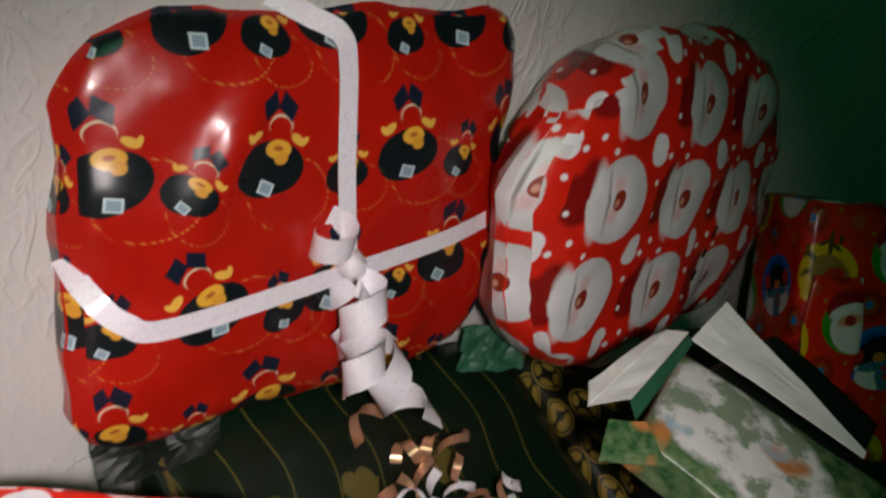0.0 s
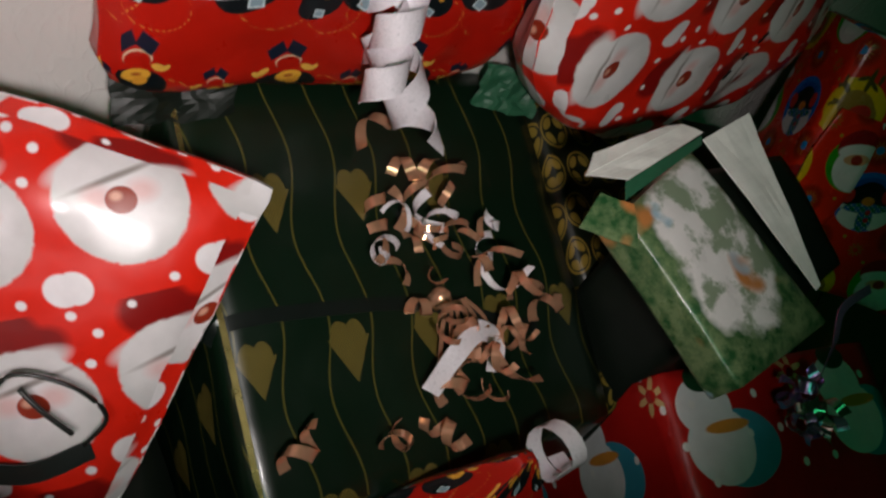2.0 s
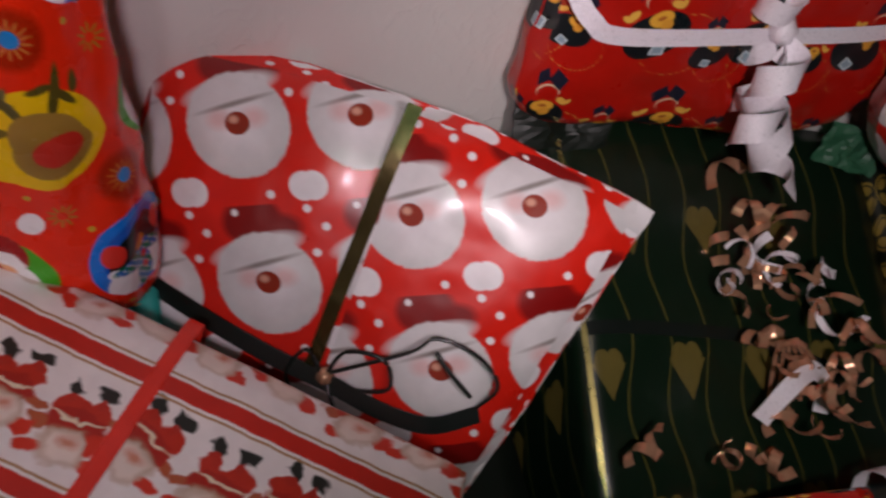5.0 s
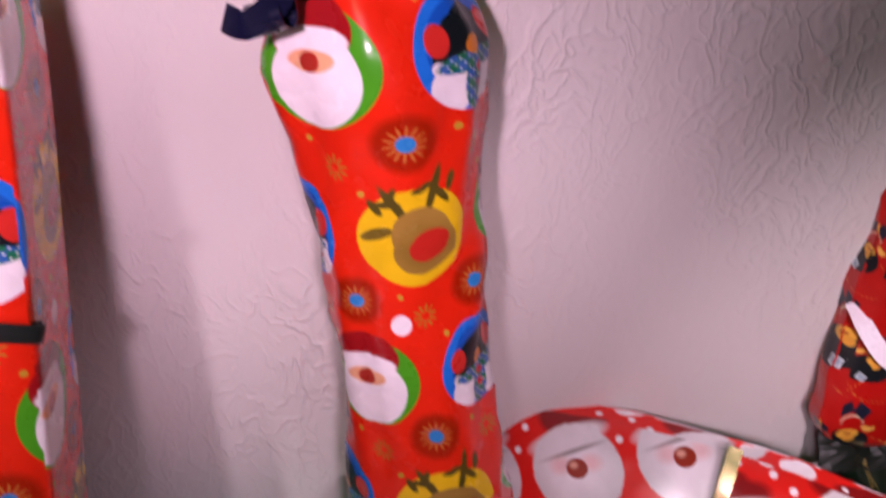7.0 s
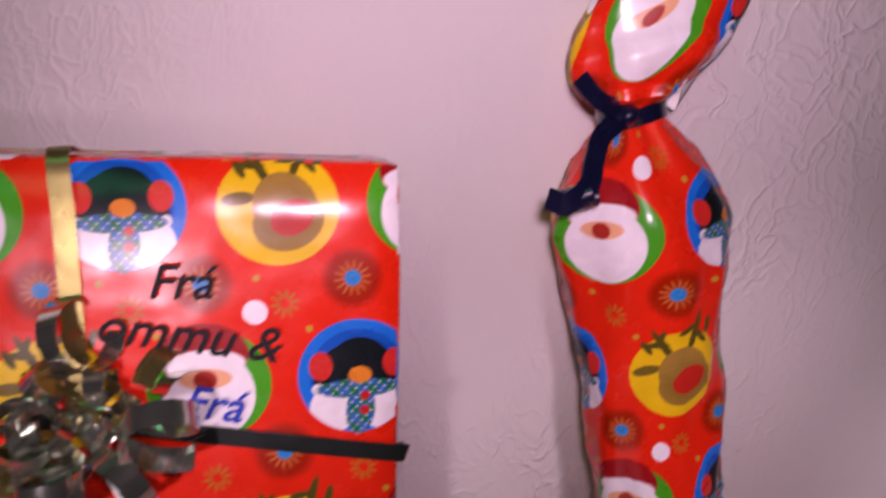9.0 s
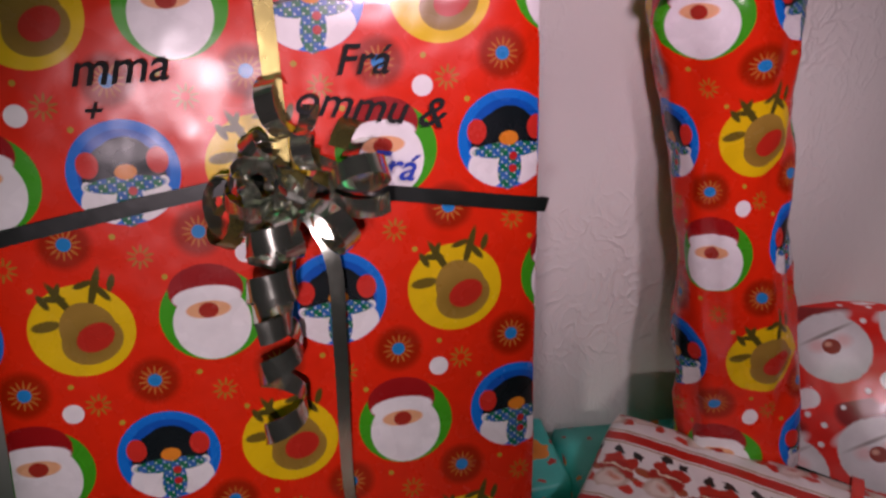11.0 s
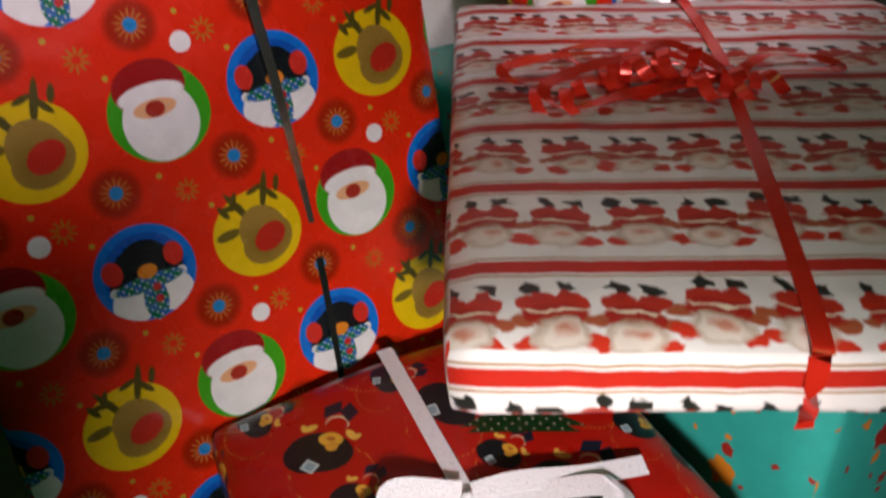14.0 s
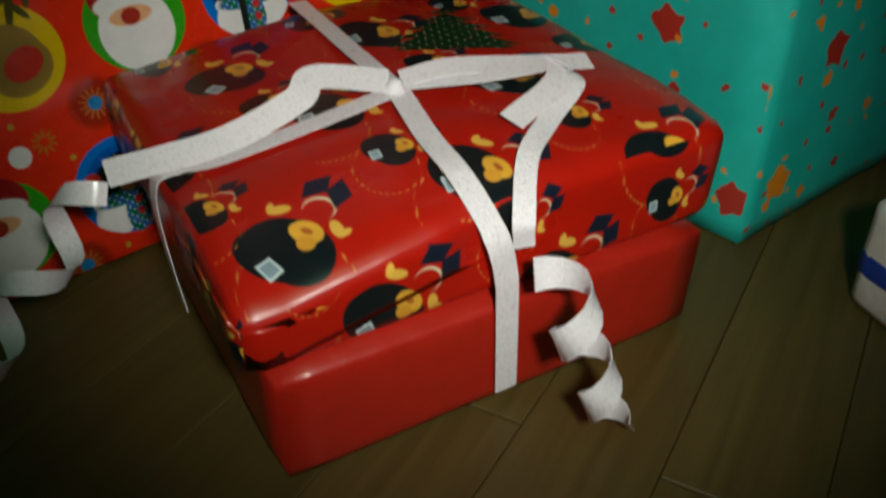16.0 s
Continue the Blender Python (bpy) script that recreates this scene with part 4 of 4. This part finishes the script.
# writing on the standing parcel
def writing(words, at, size, slope, material, parent):
    data = bpy.data.curves.new("handwriting", "FONT")
    data.body, data.size, data.shear, data.extrude, data.offset = words, size, 0.30, 0.0002, 0.0002
    tmp = bpy.data.objects.new("handwriting", data)
    mesh = bpy.data.meshes.new_from_object(tmp)
    bpy.data.objects.remove(tmp)
    mesh.materials.append(material)
    ob = new("handwriting", mesh)
    ob.parent = parent
    ob.matrix_basis = Matrix.Translation((*at, G0 + 0.0022)) @ Matrix.Rotation(slope, 4, "Z")
    return tagged(ob, "handwritten marker words")


writing("Fr\u00e1", (0.042, 0.290), 0.025, 0.0, M_PEN, big)
writing("ommu &", (0.016, 0.269), 0.026, -0.14, M_PEN, big)
writing("Fr\u00e1", (0.057, 0.229), 0.024, -0.15, M_PENBLUE, big)
writing("mma", (-0.104, 0.288), 0.027, 0.04, M_PEN, big)
writing("+", (-0.100, 0.268), 0.018, 0.0, M_PEN, big)

# scribbled strokes on the second soft parcel
for k, (sx, sy) in enumerate(((0.010, 0.003), (0.008, 0.003), (0.012, 0.003))):
    bm = bmesh.new()
    at = Vector((0.012, -0.064, 0.0105)).lerp(Vector((0.037, -0.030, 0.0105)), k / 2)
    bmesh.ops.create_cube(bm, size=1.0, matrix=Matrix.Translation(at) @ Matrix.Rotation(0.93, 4, "Z") @ Matrix.Diagonal((sx, sy, 0.0006, 1)))
    part("handwriting", bm, M_PEN, soft2, "black marker strokes", False)

# navy ribbon at the bottle's neck
bm = bmesh.new()
ring = [Vector((math.sin(a) * 0.021, 0.480 + 0.002 * math.sin(a * 2), math.cos(a) * 0.021)) for a in [math.tau * k / 24 for k in range(25)]]
part("ribbon", strip(ring, [Vector((p.x, 0, p.z)) for p in ring], 0.010, 0.0006), M_NAVY, bot, "dark navy neck ribbon")
tie("ribbon", bot, [(-0.010, 0.482, 0.022), (-0.026, 0.474, 0.032), (-0.034, 0.462, 0.042), (-0.040, 0.450, 0.050), (-0.054, 0.442, 0.054), (-0.064, 0.445, 0.048)], 0.013, M_NAVY, (0.2, 0, 1), 8, 0.0006, "dark navy ribbon tail")
tie("ribbon", bot, [(-0.010, 0.484, 0.022), (-0.026, 0.494, 0.030), (-0.036, 0.508, 0.028)], 0.012, M_NAVY, (0.3, 0.3, 1), 8, 0.0006, "dark navy ribbon tail")
spring(bot, (-0.052, 0.440, 0.052), (0.9, 0.12, 0.2), 0.0075, 1.6, 0.010, 0.016, M_NAVY, 1.0, 0.8, 0.0, "rolled navy ribbon end")
bow_knot(bot, (-0.008, 0.482, 0.022), 0.007, M_NAVY, "dark navy knot")

# red ribbon and bow on the flat parcel
W0 = 0.0025
tie("ribbon", flat, [(0.012, 0.262, -0.020), (0.012, 0.258, 0.0), (0.012, 0.12, W0), (0.004, 0.04, W0), (-0.012, -0.12, W0), (-0.025, -0.226, W0), (-0.027, -0.2385, -0.007), (-0.027, -0.2400, -0.043)], 0.0095, M_REDRIB, UP, 8, 0.0005, "red ribbon band")
flat_bow = bow_knot(flat, (0.006, 0.050, 0.008), 0.008, M_REDRIB, "red knot")
loops = ((-0.150, 0.060, 0.020), (-0.125, 0.020, 0.024), (-0.105, 0.095, 0.018), (-0.078, 0.040, 0.030), (-0.045, 0.085, 0.020), (0.075, 0.085, 0.012))
for k, (lx, ly, lz) in enumerate(loops):
    mid = Vector((lx * 0.5, (ly + 0.05) * 0.5 + 0.012, lz))
    tie("loop", flat_bow, [(0.006, 0.050, 0.008), mid, (lx, ly, lz * 0.7), (lx + 0.012, ly - 0.016, 0.006), (lx * 0.5, ly * 0.5 + 0.012, 0.010), (0.004, 0.048, 0.008)], 0.0095, M_REDRIB, [Vector((0.1, 0.3 * math.sin(i * 0.3 + k), 1)) for i in range(41)], 8, 0.0005)
for k in range(6):
    spring(flat_bow, (-0.130 + 0.026 * k, 0.028 + 0.012 * (k % 2), 0.010), (0.75, -0.5 + 0.25 * (k % 3), 0.25), 0.011, 1.5, 0.034, 0.009, M_REDRIB, k * 1.3)

for ob in flat.children:
    if not ob.name.startswith("wrapping"):
        ob.location.y = -0.011

# silver ribbon on the floor parcel
def tie_low(points, width, material, facing, steps, thick, label):
    pts = []
    for x, y, z in points:
        top = z > -0.03 and abs(x) < 0.131 and y > -0.122
        pts.append((x, max(y, -0.1275) if abs(x) < 0.02 else y, max(z, 0.003) - low_drop(x, y) + 0.001 if top else z))
    return tie("ribbon", low, pts, width, material, facing, steps, thick, label)


tie_low([(-0.008, -0.020, 0.005), (-0.006, 0.05, 0.004), (-0.004, 0.118, 0.003), (-0.004, 0.129, -0.006)], 0.0115, M_SILVER, UP, 8, 0.0005, "silver ribbon band")
tie_low([(-0.008, -0.020, 0.005), (-0.055, -0.024, 0.005), (-0.104, -0.018, 0.003), (-0.127, -0.014, 0.002), (-0.1355, -0.014, -0.020), (-0.1360, -0.016, -0.050), (-0.133, -0.018, -0.090)], 0.0120, M_SILVER, [Vector((-0.02, 0, 1))] * 22 + [Vector((-0.7, 0, 0.7))] * 6 + [Vector((-1, 0, 0.2))] * 30, 8, 0.0005, "silver ribbon band")
tie_low([(-0.008, -0.020, 0.005), (-0.016, -0.066, 0.003), (-0.018, -0.100, -0.005), (-0.014, -0.124, -0.020), (-0.009, -0.1315, -0.042), (-0.007, -0.1325, -0.066), (-0.005, -0.1325, -0.116)], 0.0125, M_SILVER, [Vector((0, -0.1, 1))] * 14 + [Vector((0, -0.6, 0.8))] * 10 + [Vector((0, -1, 0.15))] * 30, 8, 0.0005, "silver ribbon band")
low_bow = bow_knot(low, (-0.010, -0.020, 0.006), 0.0058, M_SILVER, "silver knot")
tie_low([(-0.006, -0.020, 0.010), (0.020, -0.026, 0.013), (0.060, -0.036, 0.010), (0.099, -0.040, 0.005)], 0.0125, M_SILVER, (0.0, -0.35, 1), 8, 0.0005, "silver ribbon end")
tie_low([(-0.006, -0.021, 0.009), (0.03, -0.036, 0.010), (0.062, -0.050, 0.014), (0.058, -0.066, 0.012), (0.022, -0.080, 0.006)], 0.0140, M_SILVER, (0.1, -0.25, 1), 8, 0.0005, "silver ribbon end")
tie_low([(-0.012, -0.018, 0.010), (-0.046, -0.004, 0.018), (-0.060, -0.012, 0.014), (-0.100, -0.012, 0.008), (-0.154, -0.008, -0.010)], 0.0150, M_SILVER, [Vector((0, -0.6, 1))] * 33, 8, 0.0005, "silver ribbon end")
spring(low_bow, (-0.156, -0.012, -0.018), (-0.78, -0.30, -0.62), 0.013, 2.6, 0.125, 0.0115, M_SILVER, 1.0, 0.9, 0.004)
tie_low([(0.068, -0.044, 0.014), (0.070, -0.066, 0.012), (0.042, -0.084, 0.005), (0.016, -0.104, -0.003), (0.000, -0.126, -0.014), (0.000, -0.142, -0.030)], 0.0105, M_SILVER, [Vector((0.6, 0.2, 0.8))] * 10 + [Vector((-0.2, -0.5, 0.8))] * 30, 8, 0.0005, "twisted silver ribbon end")
spring(low_bow, (-0.006, -0.145, -0.032), (0.16, -0.20, -0.60), 0.013, 2.4, 0.088, 0.0155, M_SILVER, 2.0, 0.6)

# black ribbon and wire on the soft parcel
tie("ribbon", soft, [(0.000, 0.084, 0.002), (-0.002, 0.045, 0.006), (-0.004, 0.0, 0.004), (-0.006, -0.05, 0.004), (-0.007, -0.098, 0.000)], 0.0095, M_DARKGOLD, UP, 8, 0.0005, "dark gold ribbon band")
tie("ribbon", soft, [(-0.128, -0.080, -0.004), (-0.070, -0.088, 0.008), (-0.027, -0.094, 0.010), (0.007, -0.097, 0.010), (0.045, -0.102, 0.010), (0.077, -0.101, 0.006), (0.104, -0.086, -0.004)], 0.0115, M_BLACK, UP, 8, 0.0005, "black ribbon band")
bow_knot(soft, (0.004, -0.094, 0.008), 0.006, M_COPPER, "copper knot")


def wire(parent, points, r, material, label=""):
    bm = bmesh.new()
    pts = smooth_line(points, 8)
    rings = []
    for i, p in enumerate(pts):
        way = (pts[min(i + 1, len(pts) - 1)] - pts[max(i - 1, 0)]).normalized()
        s = way.orthogonal().normalized()
        u = way.cross(s)
        rings.append([bm.verts.new(p + (s * math.cos(a) + u * math.sin(a)) * r) for a in [math.tau * k / 6 for k in range(6)]])
    for a, b in zip(rings, rings[1:]):
        for k in range(6):
            bm.faces.new((a[k], a[(k + 1) % 6], b[(k + 1) % 6], b[k]))
    bm.faces.new(rings[0][::-1])
    bm.faces.new(rings[-1])
    return part("cord", bm, material, parent, label)


wire(soft, [(0.004, -0.092, 0.010), (0.012, -0.072, 0.016), (0.036, -0.068, 0.018), (0.044, -0.086, 0.014), (0.020, -0.098, 0.008)], 0.0013, M_BLACK, "thin black cord loop")
wire(soft, [(0.004, -0.092, 0.010), (0.048, -0.058, 0.018), (0.062, -0.043, 0.018), (0.090, -0.046, 0.014), (0.108, -0.062, 0.006), (0.100, -0.082, 0.002)], 0.0013, M_BLACK, "thin black cord loop")
wire(soft, [(0.064, -0.053, 0.012), (0.076, -0.062, 0.012), (0.094, -0.073, 0.010)], 0.0015, M_BLACK, "thin black cord end")
wire(soft, [(0.002, -0.094, 0.010), (-0.012, -0.080, 0.014), (-0.020, -0.100, 0.010), (-0.010, -0.116, 0.004)], 0.0013, M_BLACK, "thin black cord end")
wire(soft, [(0.006, -0.096, 0.010), (0.016, -0.110, 0.012), (0.030, -0.122, 0.006)], 0.0013, M_BLACK, "thin black cord end")


# ---------- copper bow and dark band on the heart parcel ----------
HB = Vector((0.440, 0.345, 0.002))


def on_h(x, y, z):
    return Vector((x, y, z)) - HB


HN = Vector((0.053, -0.409, 0.911))
tie("ribbon", hearts, [on_h(0.280, 0.322, 0.262), on_h(0.292, 0.325, 0.278), on_h(0.360, 0.323, 0.277), on_h(0.440, 0.315, 0.271), on_h(0.520, 0.290, 0.258), on_h(0.594, 0.270, 0.247)], 0.010, M_BLACK, HN, 8, 0.0006, "black ribbon band")
hearts_bow = bow_knot(hearts, on_h(0.449, 0.312, 0.280), 0.009, M_COPPER, "copper knot")
rng = random.Random(4)
for k in range(34):
    a = rng.uniform(0, math.tau)
    far = rng.uniform(0.3, 1.0)
    spot = on_h(0.452, 0.312, 0.284) + Vector((math.cos(a) * 0.050 * far, math.sin(a) * 0.075 * far, 0.004 + math.sin(a) * 0.028 * far + rng.uniform(0.0, 0.018)))
    way = Vector((math.cos(a + rng.uniform(-0.9, 0.9)), math.sin(a + rng.uniform(-0.9, 0.9)), rng.uniform(-0.1, 0.9)))
    spring(hearts_bow, spot, way, rng.uniform(0.006, 0.012), rng.uniform(0.45, 1.4), rng.uniform(0.010, 0.038), rng.uniform(0.0035, 0.0080), M_COPPER if k % 5 else M_SILVER, rng.uniform(0, 6))
for k in range(6):
    x = 0.440 + 0.008 * k
    tie("fringe", hearts_bow, [on_h(0.450 + 0.003 * k, 0.306, 0.284), on_h(x, 0.290, 0.276), on_h(x + 0.003 * (k - 3), 0.266, 0.262 - 0.002 * (k % 2))], 0.0035, M_COPPER, HN, 5, 0.0005)
tie("loop", hearts_bow, [on_h(0.415, 0.252, 0.262), on_h(0.432, 0.264, 0.284), on_h(0.458, 0.276, 0.288), on_h(0.478, 0.270, 0.276), on_h(0.474, 0.254, 0.262)], 0.015, M_SILVER, HN, 8, 0.0006, "broad pale ribbon loop")
for x, y, z, wx, wy, n in ((0.392, 0.244, 0.252, -0.6, -0.3, 1.2), (0.410, 0.240, 0.250, 0.3, -0.8, 1.6), (0.428, 0.244, 0.252, 0.5, 0.4, 1.3), (0.300, 0.232, 0.252, 0.8, 0.5, 1.4), (0.404, 0.365, 0.302, 0.2, 0.6, 1.5), (0.412, 0.416, 0.330, 0.5, 0.1, 1.0), (0.430, 0.396, 0.322, 0.7, -0.3, 1.4), (0.536, 0.286, 0.262, 0.8, 0.1, 1.2)):
    spring(hearts_bow, on_h(x, y, z), (wx, wy, 0.25), 0.009, n, 0.030, 0.008, M_COPPER, n * 3)
# sheen of the left-hand fold, drawn as a gold-green strip
tie("seam", hearts, [on_h(0.2865, 0.460, 0.336), on_h(0.2870, 0.36, 0.293), on_h(0.2875, 0.26, 0.249), on_h(0.2875, 0.214, 0.226)], 0.004, M_OLIVE, (-0.5, -0.2, 0.8), 6, 0.0006, "gold-green strip drawn as sheen on the folded edge")
tie("seam", orn, [Vector((-0.0985, 0.115, 0.322)), Vector((-0.0985, 0.02, 0.284)), Vector((-0.0985, -0.11, 0.230))], 0.004, M_COPPER, (-0.4, -0.3, 0.9), 6, 0.0006, "copper folded edge")


def crumpled(sx, sy, seed, rise=0.012):
    """A small crumpled sheet with thickness."""
    bm = bmesh.new()
    n = 12
    top = [[None] * (n + 1) for _ in range(n + 1)]
    bot_ = [[None] * (n + 1) for _ in range(n + 1)]
    for i in range(n + 1):
        for j in range(n + 1):
            x, y = (i / n - 0.5) * sx, (j / n - 0.5) * sy
            s = Vector((x * 32 + seed, y * 32, seed))
            z = rise * noise.noise(s) + rise * 0.6 * abs(noise.noise(s * 2.3))
            e = 0.10 * sx * noise.noise(Vector((i * 0.35, j * 0.35, seed)))
            top[i][j] = bm.verts.new((x + e, y + e * 0.6, z + 0.0006))
            bot_[i][j] = bm.verts.new((x + e, y + e * 0.6, z - 0.0006))
    for i in range(n):
        for j in range(n):
            bm.faces.new((top[i][j], top[i + 1][j], top[i + 1][j + 1], top[i][j + 1]))
            bm.faces.new((bot_[i][j + 1], bot_[i + 1][j + 1], bot_[i + 1][j], bot_[i][j]))
    for k in range(n):
        bm.faces.new((top[k][0], bot_[k][0], bot_[k + 1][0], top[k + 1][0]))
        bm.faces.new((top[k + 1][n], bot_[k + 1][n], bot_[k][n], top[k][n]))
        bm.faces.new((top[0][k + 1], bot_[0][k + 1], bot_[0][k], top[0][k]))
        bm.faces.new((top[n][k], bot_[n][k], bot_[n][k + 1], top[n][k + 1]))
    bm.normal_update()
    return bm


mouth = part("inner_paper", crumpled(0.070, 0.030, 8.0, 0.016), M_CARD, bot, "pale crumpled inside of the paper", True)
mouth.matrix_basis = Matrix.Translation((0.044, 0.556, -0.006)) @ Matrix.Rotation(-0.5, 4, "X")
scrap = part("tissue_paper", crumpled(0.055, 0.036, 2.0, 0.010), M_TISSUE, None, "", False)
scrap.matrix_world = axes((0.560, 0.448, 0.352), (0.93, -0.30, 0.0), (0.1, 0.5, 0.8))
tagged(scrap, "crumpled green tissue paper between two red gifts", "paper")
flap = part("flap", crumpled(0.080, 0.050, 5.0, 0.012), M_DARKWRAP, hearts, "crumpled dark end flap", False)
flap.matrix_basis = axes(on_h(0.285, 0.462, 0.352), (0.98, 0.05, 0.05), (0.0, 0.6, 0.8))

# ---------- medallion parcel at the far end ----------
far_gift = base("end_parcel", axes((0.935, 0.285, 0.372), (0.75, -0.62, 0.1), (-0.05, 0.45, 0.89)), "red medallion gift at the end of the pile", "gift")
part("wrapping", block(0.190, 0.250, 0.120, 0.007, 14, 0.004, 0.0025, 15.0, 0.0, None, (0.055, -0.02, 0.3)), M_MEDAL, far_gift)
bm = block(0.060, 0.110, 0.0030, 0.0010, 8, 0.0, 0.0012, 23.0, 0.0, None, (0.055, 0.05, 0.3))
for v in bm.verts:
    v.co.x, v.co.y, v.co.z = v.co.x * (1.0 - 4.0 * abs(v.co.y)) - 0.062, v.co.y, v.co.z + 0.0095
part("flap", bm, M_MEDAL, far_gift, "folded paper flap")
wallfill = base("back_parcel", axes((0.860, 0.395, 0.150), (0.95, -0.3, 0.0), (0.0, 0.1, 1)), "dark gift standing on the floor under other gifts", "gift")
part("wrapping", block(0.300, 0.290, 0.060, 0.006, 8, 0.0, 0.002, 16.0), M_DARKWRAP, wallfill)

# ---------- lilac bow on the winter parcel ----------
NI = n_mat.inverted()
bow_at = NI @ Vector((0.690, 0.137, 0.310))
winter_bow = bow_knot(winter, bow_at, 0.008, M_LILAC, "lilac foil knot")
for k in range(8):
    a = k * 2.399
    spring(winter_bow, bow_at, (math.cos(a), math.sin(a), 0.7), 0.009, 1.3, 0.030, 0.009, M_LILAC if k % 2 else M_GREENFOIL, a)
tie("ribbon", winter, [NI @ Vector(p) for p in ((0.690, 0.137, 0.310), (0.668, 0.142, 0.345), (0.655, 0.155, 0.385), (0.665, 0.172, 0.402), (0.712, 0.180, 0.404))], 0.007, M_LILAC, (0.2, -0.3, 1), 8, 0.0005, "curved lilac ribbon end")

# ---------- pointed red parcel ----------
tip = base("pointed_parcel", Matrix.Translation((0.425, 0.172, 0.002)), "small red gift folded to a point", "gift")
bm = block(0.120, 0.070, 0.280, 0.006, 12, 0.0, 0.002, 17.0)
for v in bm.verts:
    f = (v.co.z + 0.280) / 0.280
    k = 1.0 if f < 0.7 else 1.0 - (f - 0.7) / 0.3 * 0.88
    v.co = Vector((v.co.x * k, v.co.y * k + 0.004, f * 0.304))
part("wrapping", bm, M_FIGURE, tip)
spring(tip, (0.045, -0.006, 0.276), (0.9, 0.1, 0.1), 0.018, 1.3, 0.020, 0.014, M_SILVER, 2.0, 1.0, 0.0, "pale ribbon curl")

# ---------- small packet on the floor ----------
packet = base("small_packet", axes((-0.130, -0.165, 0.070), (0.96, -0.28, 0), (0.28, 0.96, 0)), "small white and blue packet on the floor", "packet")
part("body", block(0.120, 0.080, 0.070, 0.006, 8, 0.001, 0.001, 18.0), M_CARD, packet)
bm = block(0.1215, 0.0815, 0.022, 0.006, 6, 0.0, 0.0005, 18.5)
for v in bm.verts:
    v.co.z -= 0.030
part("band", bm, M_BLUEPACK, packet, "blue band")

# ---------- floor boards ----------
board = None
for r in range(22):
    for q in range(3):
        pose_ = Matrix.Rotation(0.42, 4, "Z") @ Matrix.Translation((-1.25 + 0.90 * q + 0.41 * (r % 2), -0.92 + 0.070 * r, -0.006))
        if (pose_ @ Vector((0.4495, 0.035, 0))).y > WALL + 0.10:
            continue
        if board is None:
            bm = bmesh.new()
            bmesh.ops.create_cube(bm, size=1.0, matrix=Matrix.Diagonal((0.8985, 0.0696, 0.012, 1)))
            bmesh.ops.bevel(bm, geom=bm.edges[:], offset=0.0006, segments=1, affect="EDGES")
            ob = part("floor_board", bm, M_FLOOR, FLOOR, "", False)
            board = ob.data
        else:
            ob = new("floor_board", board)
            ob.parent = FLOOR
        ob.matrix_basis = pose_
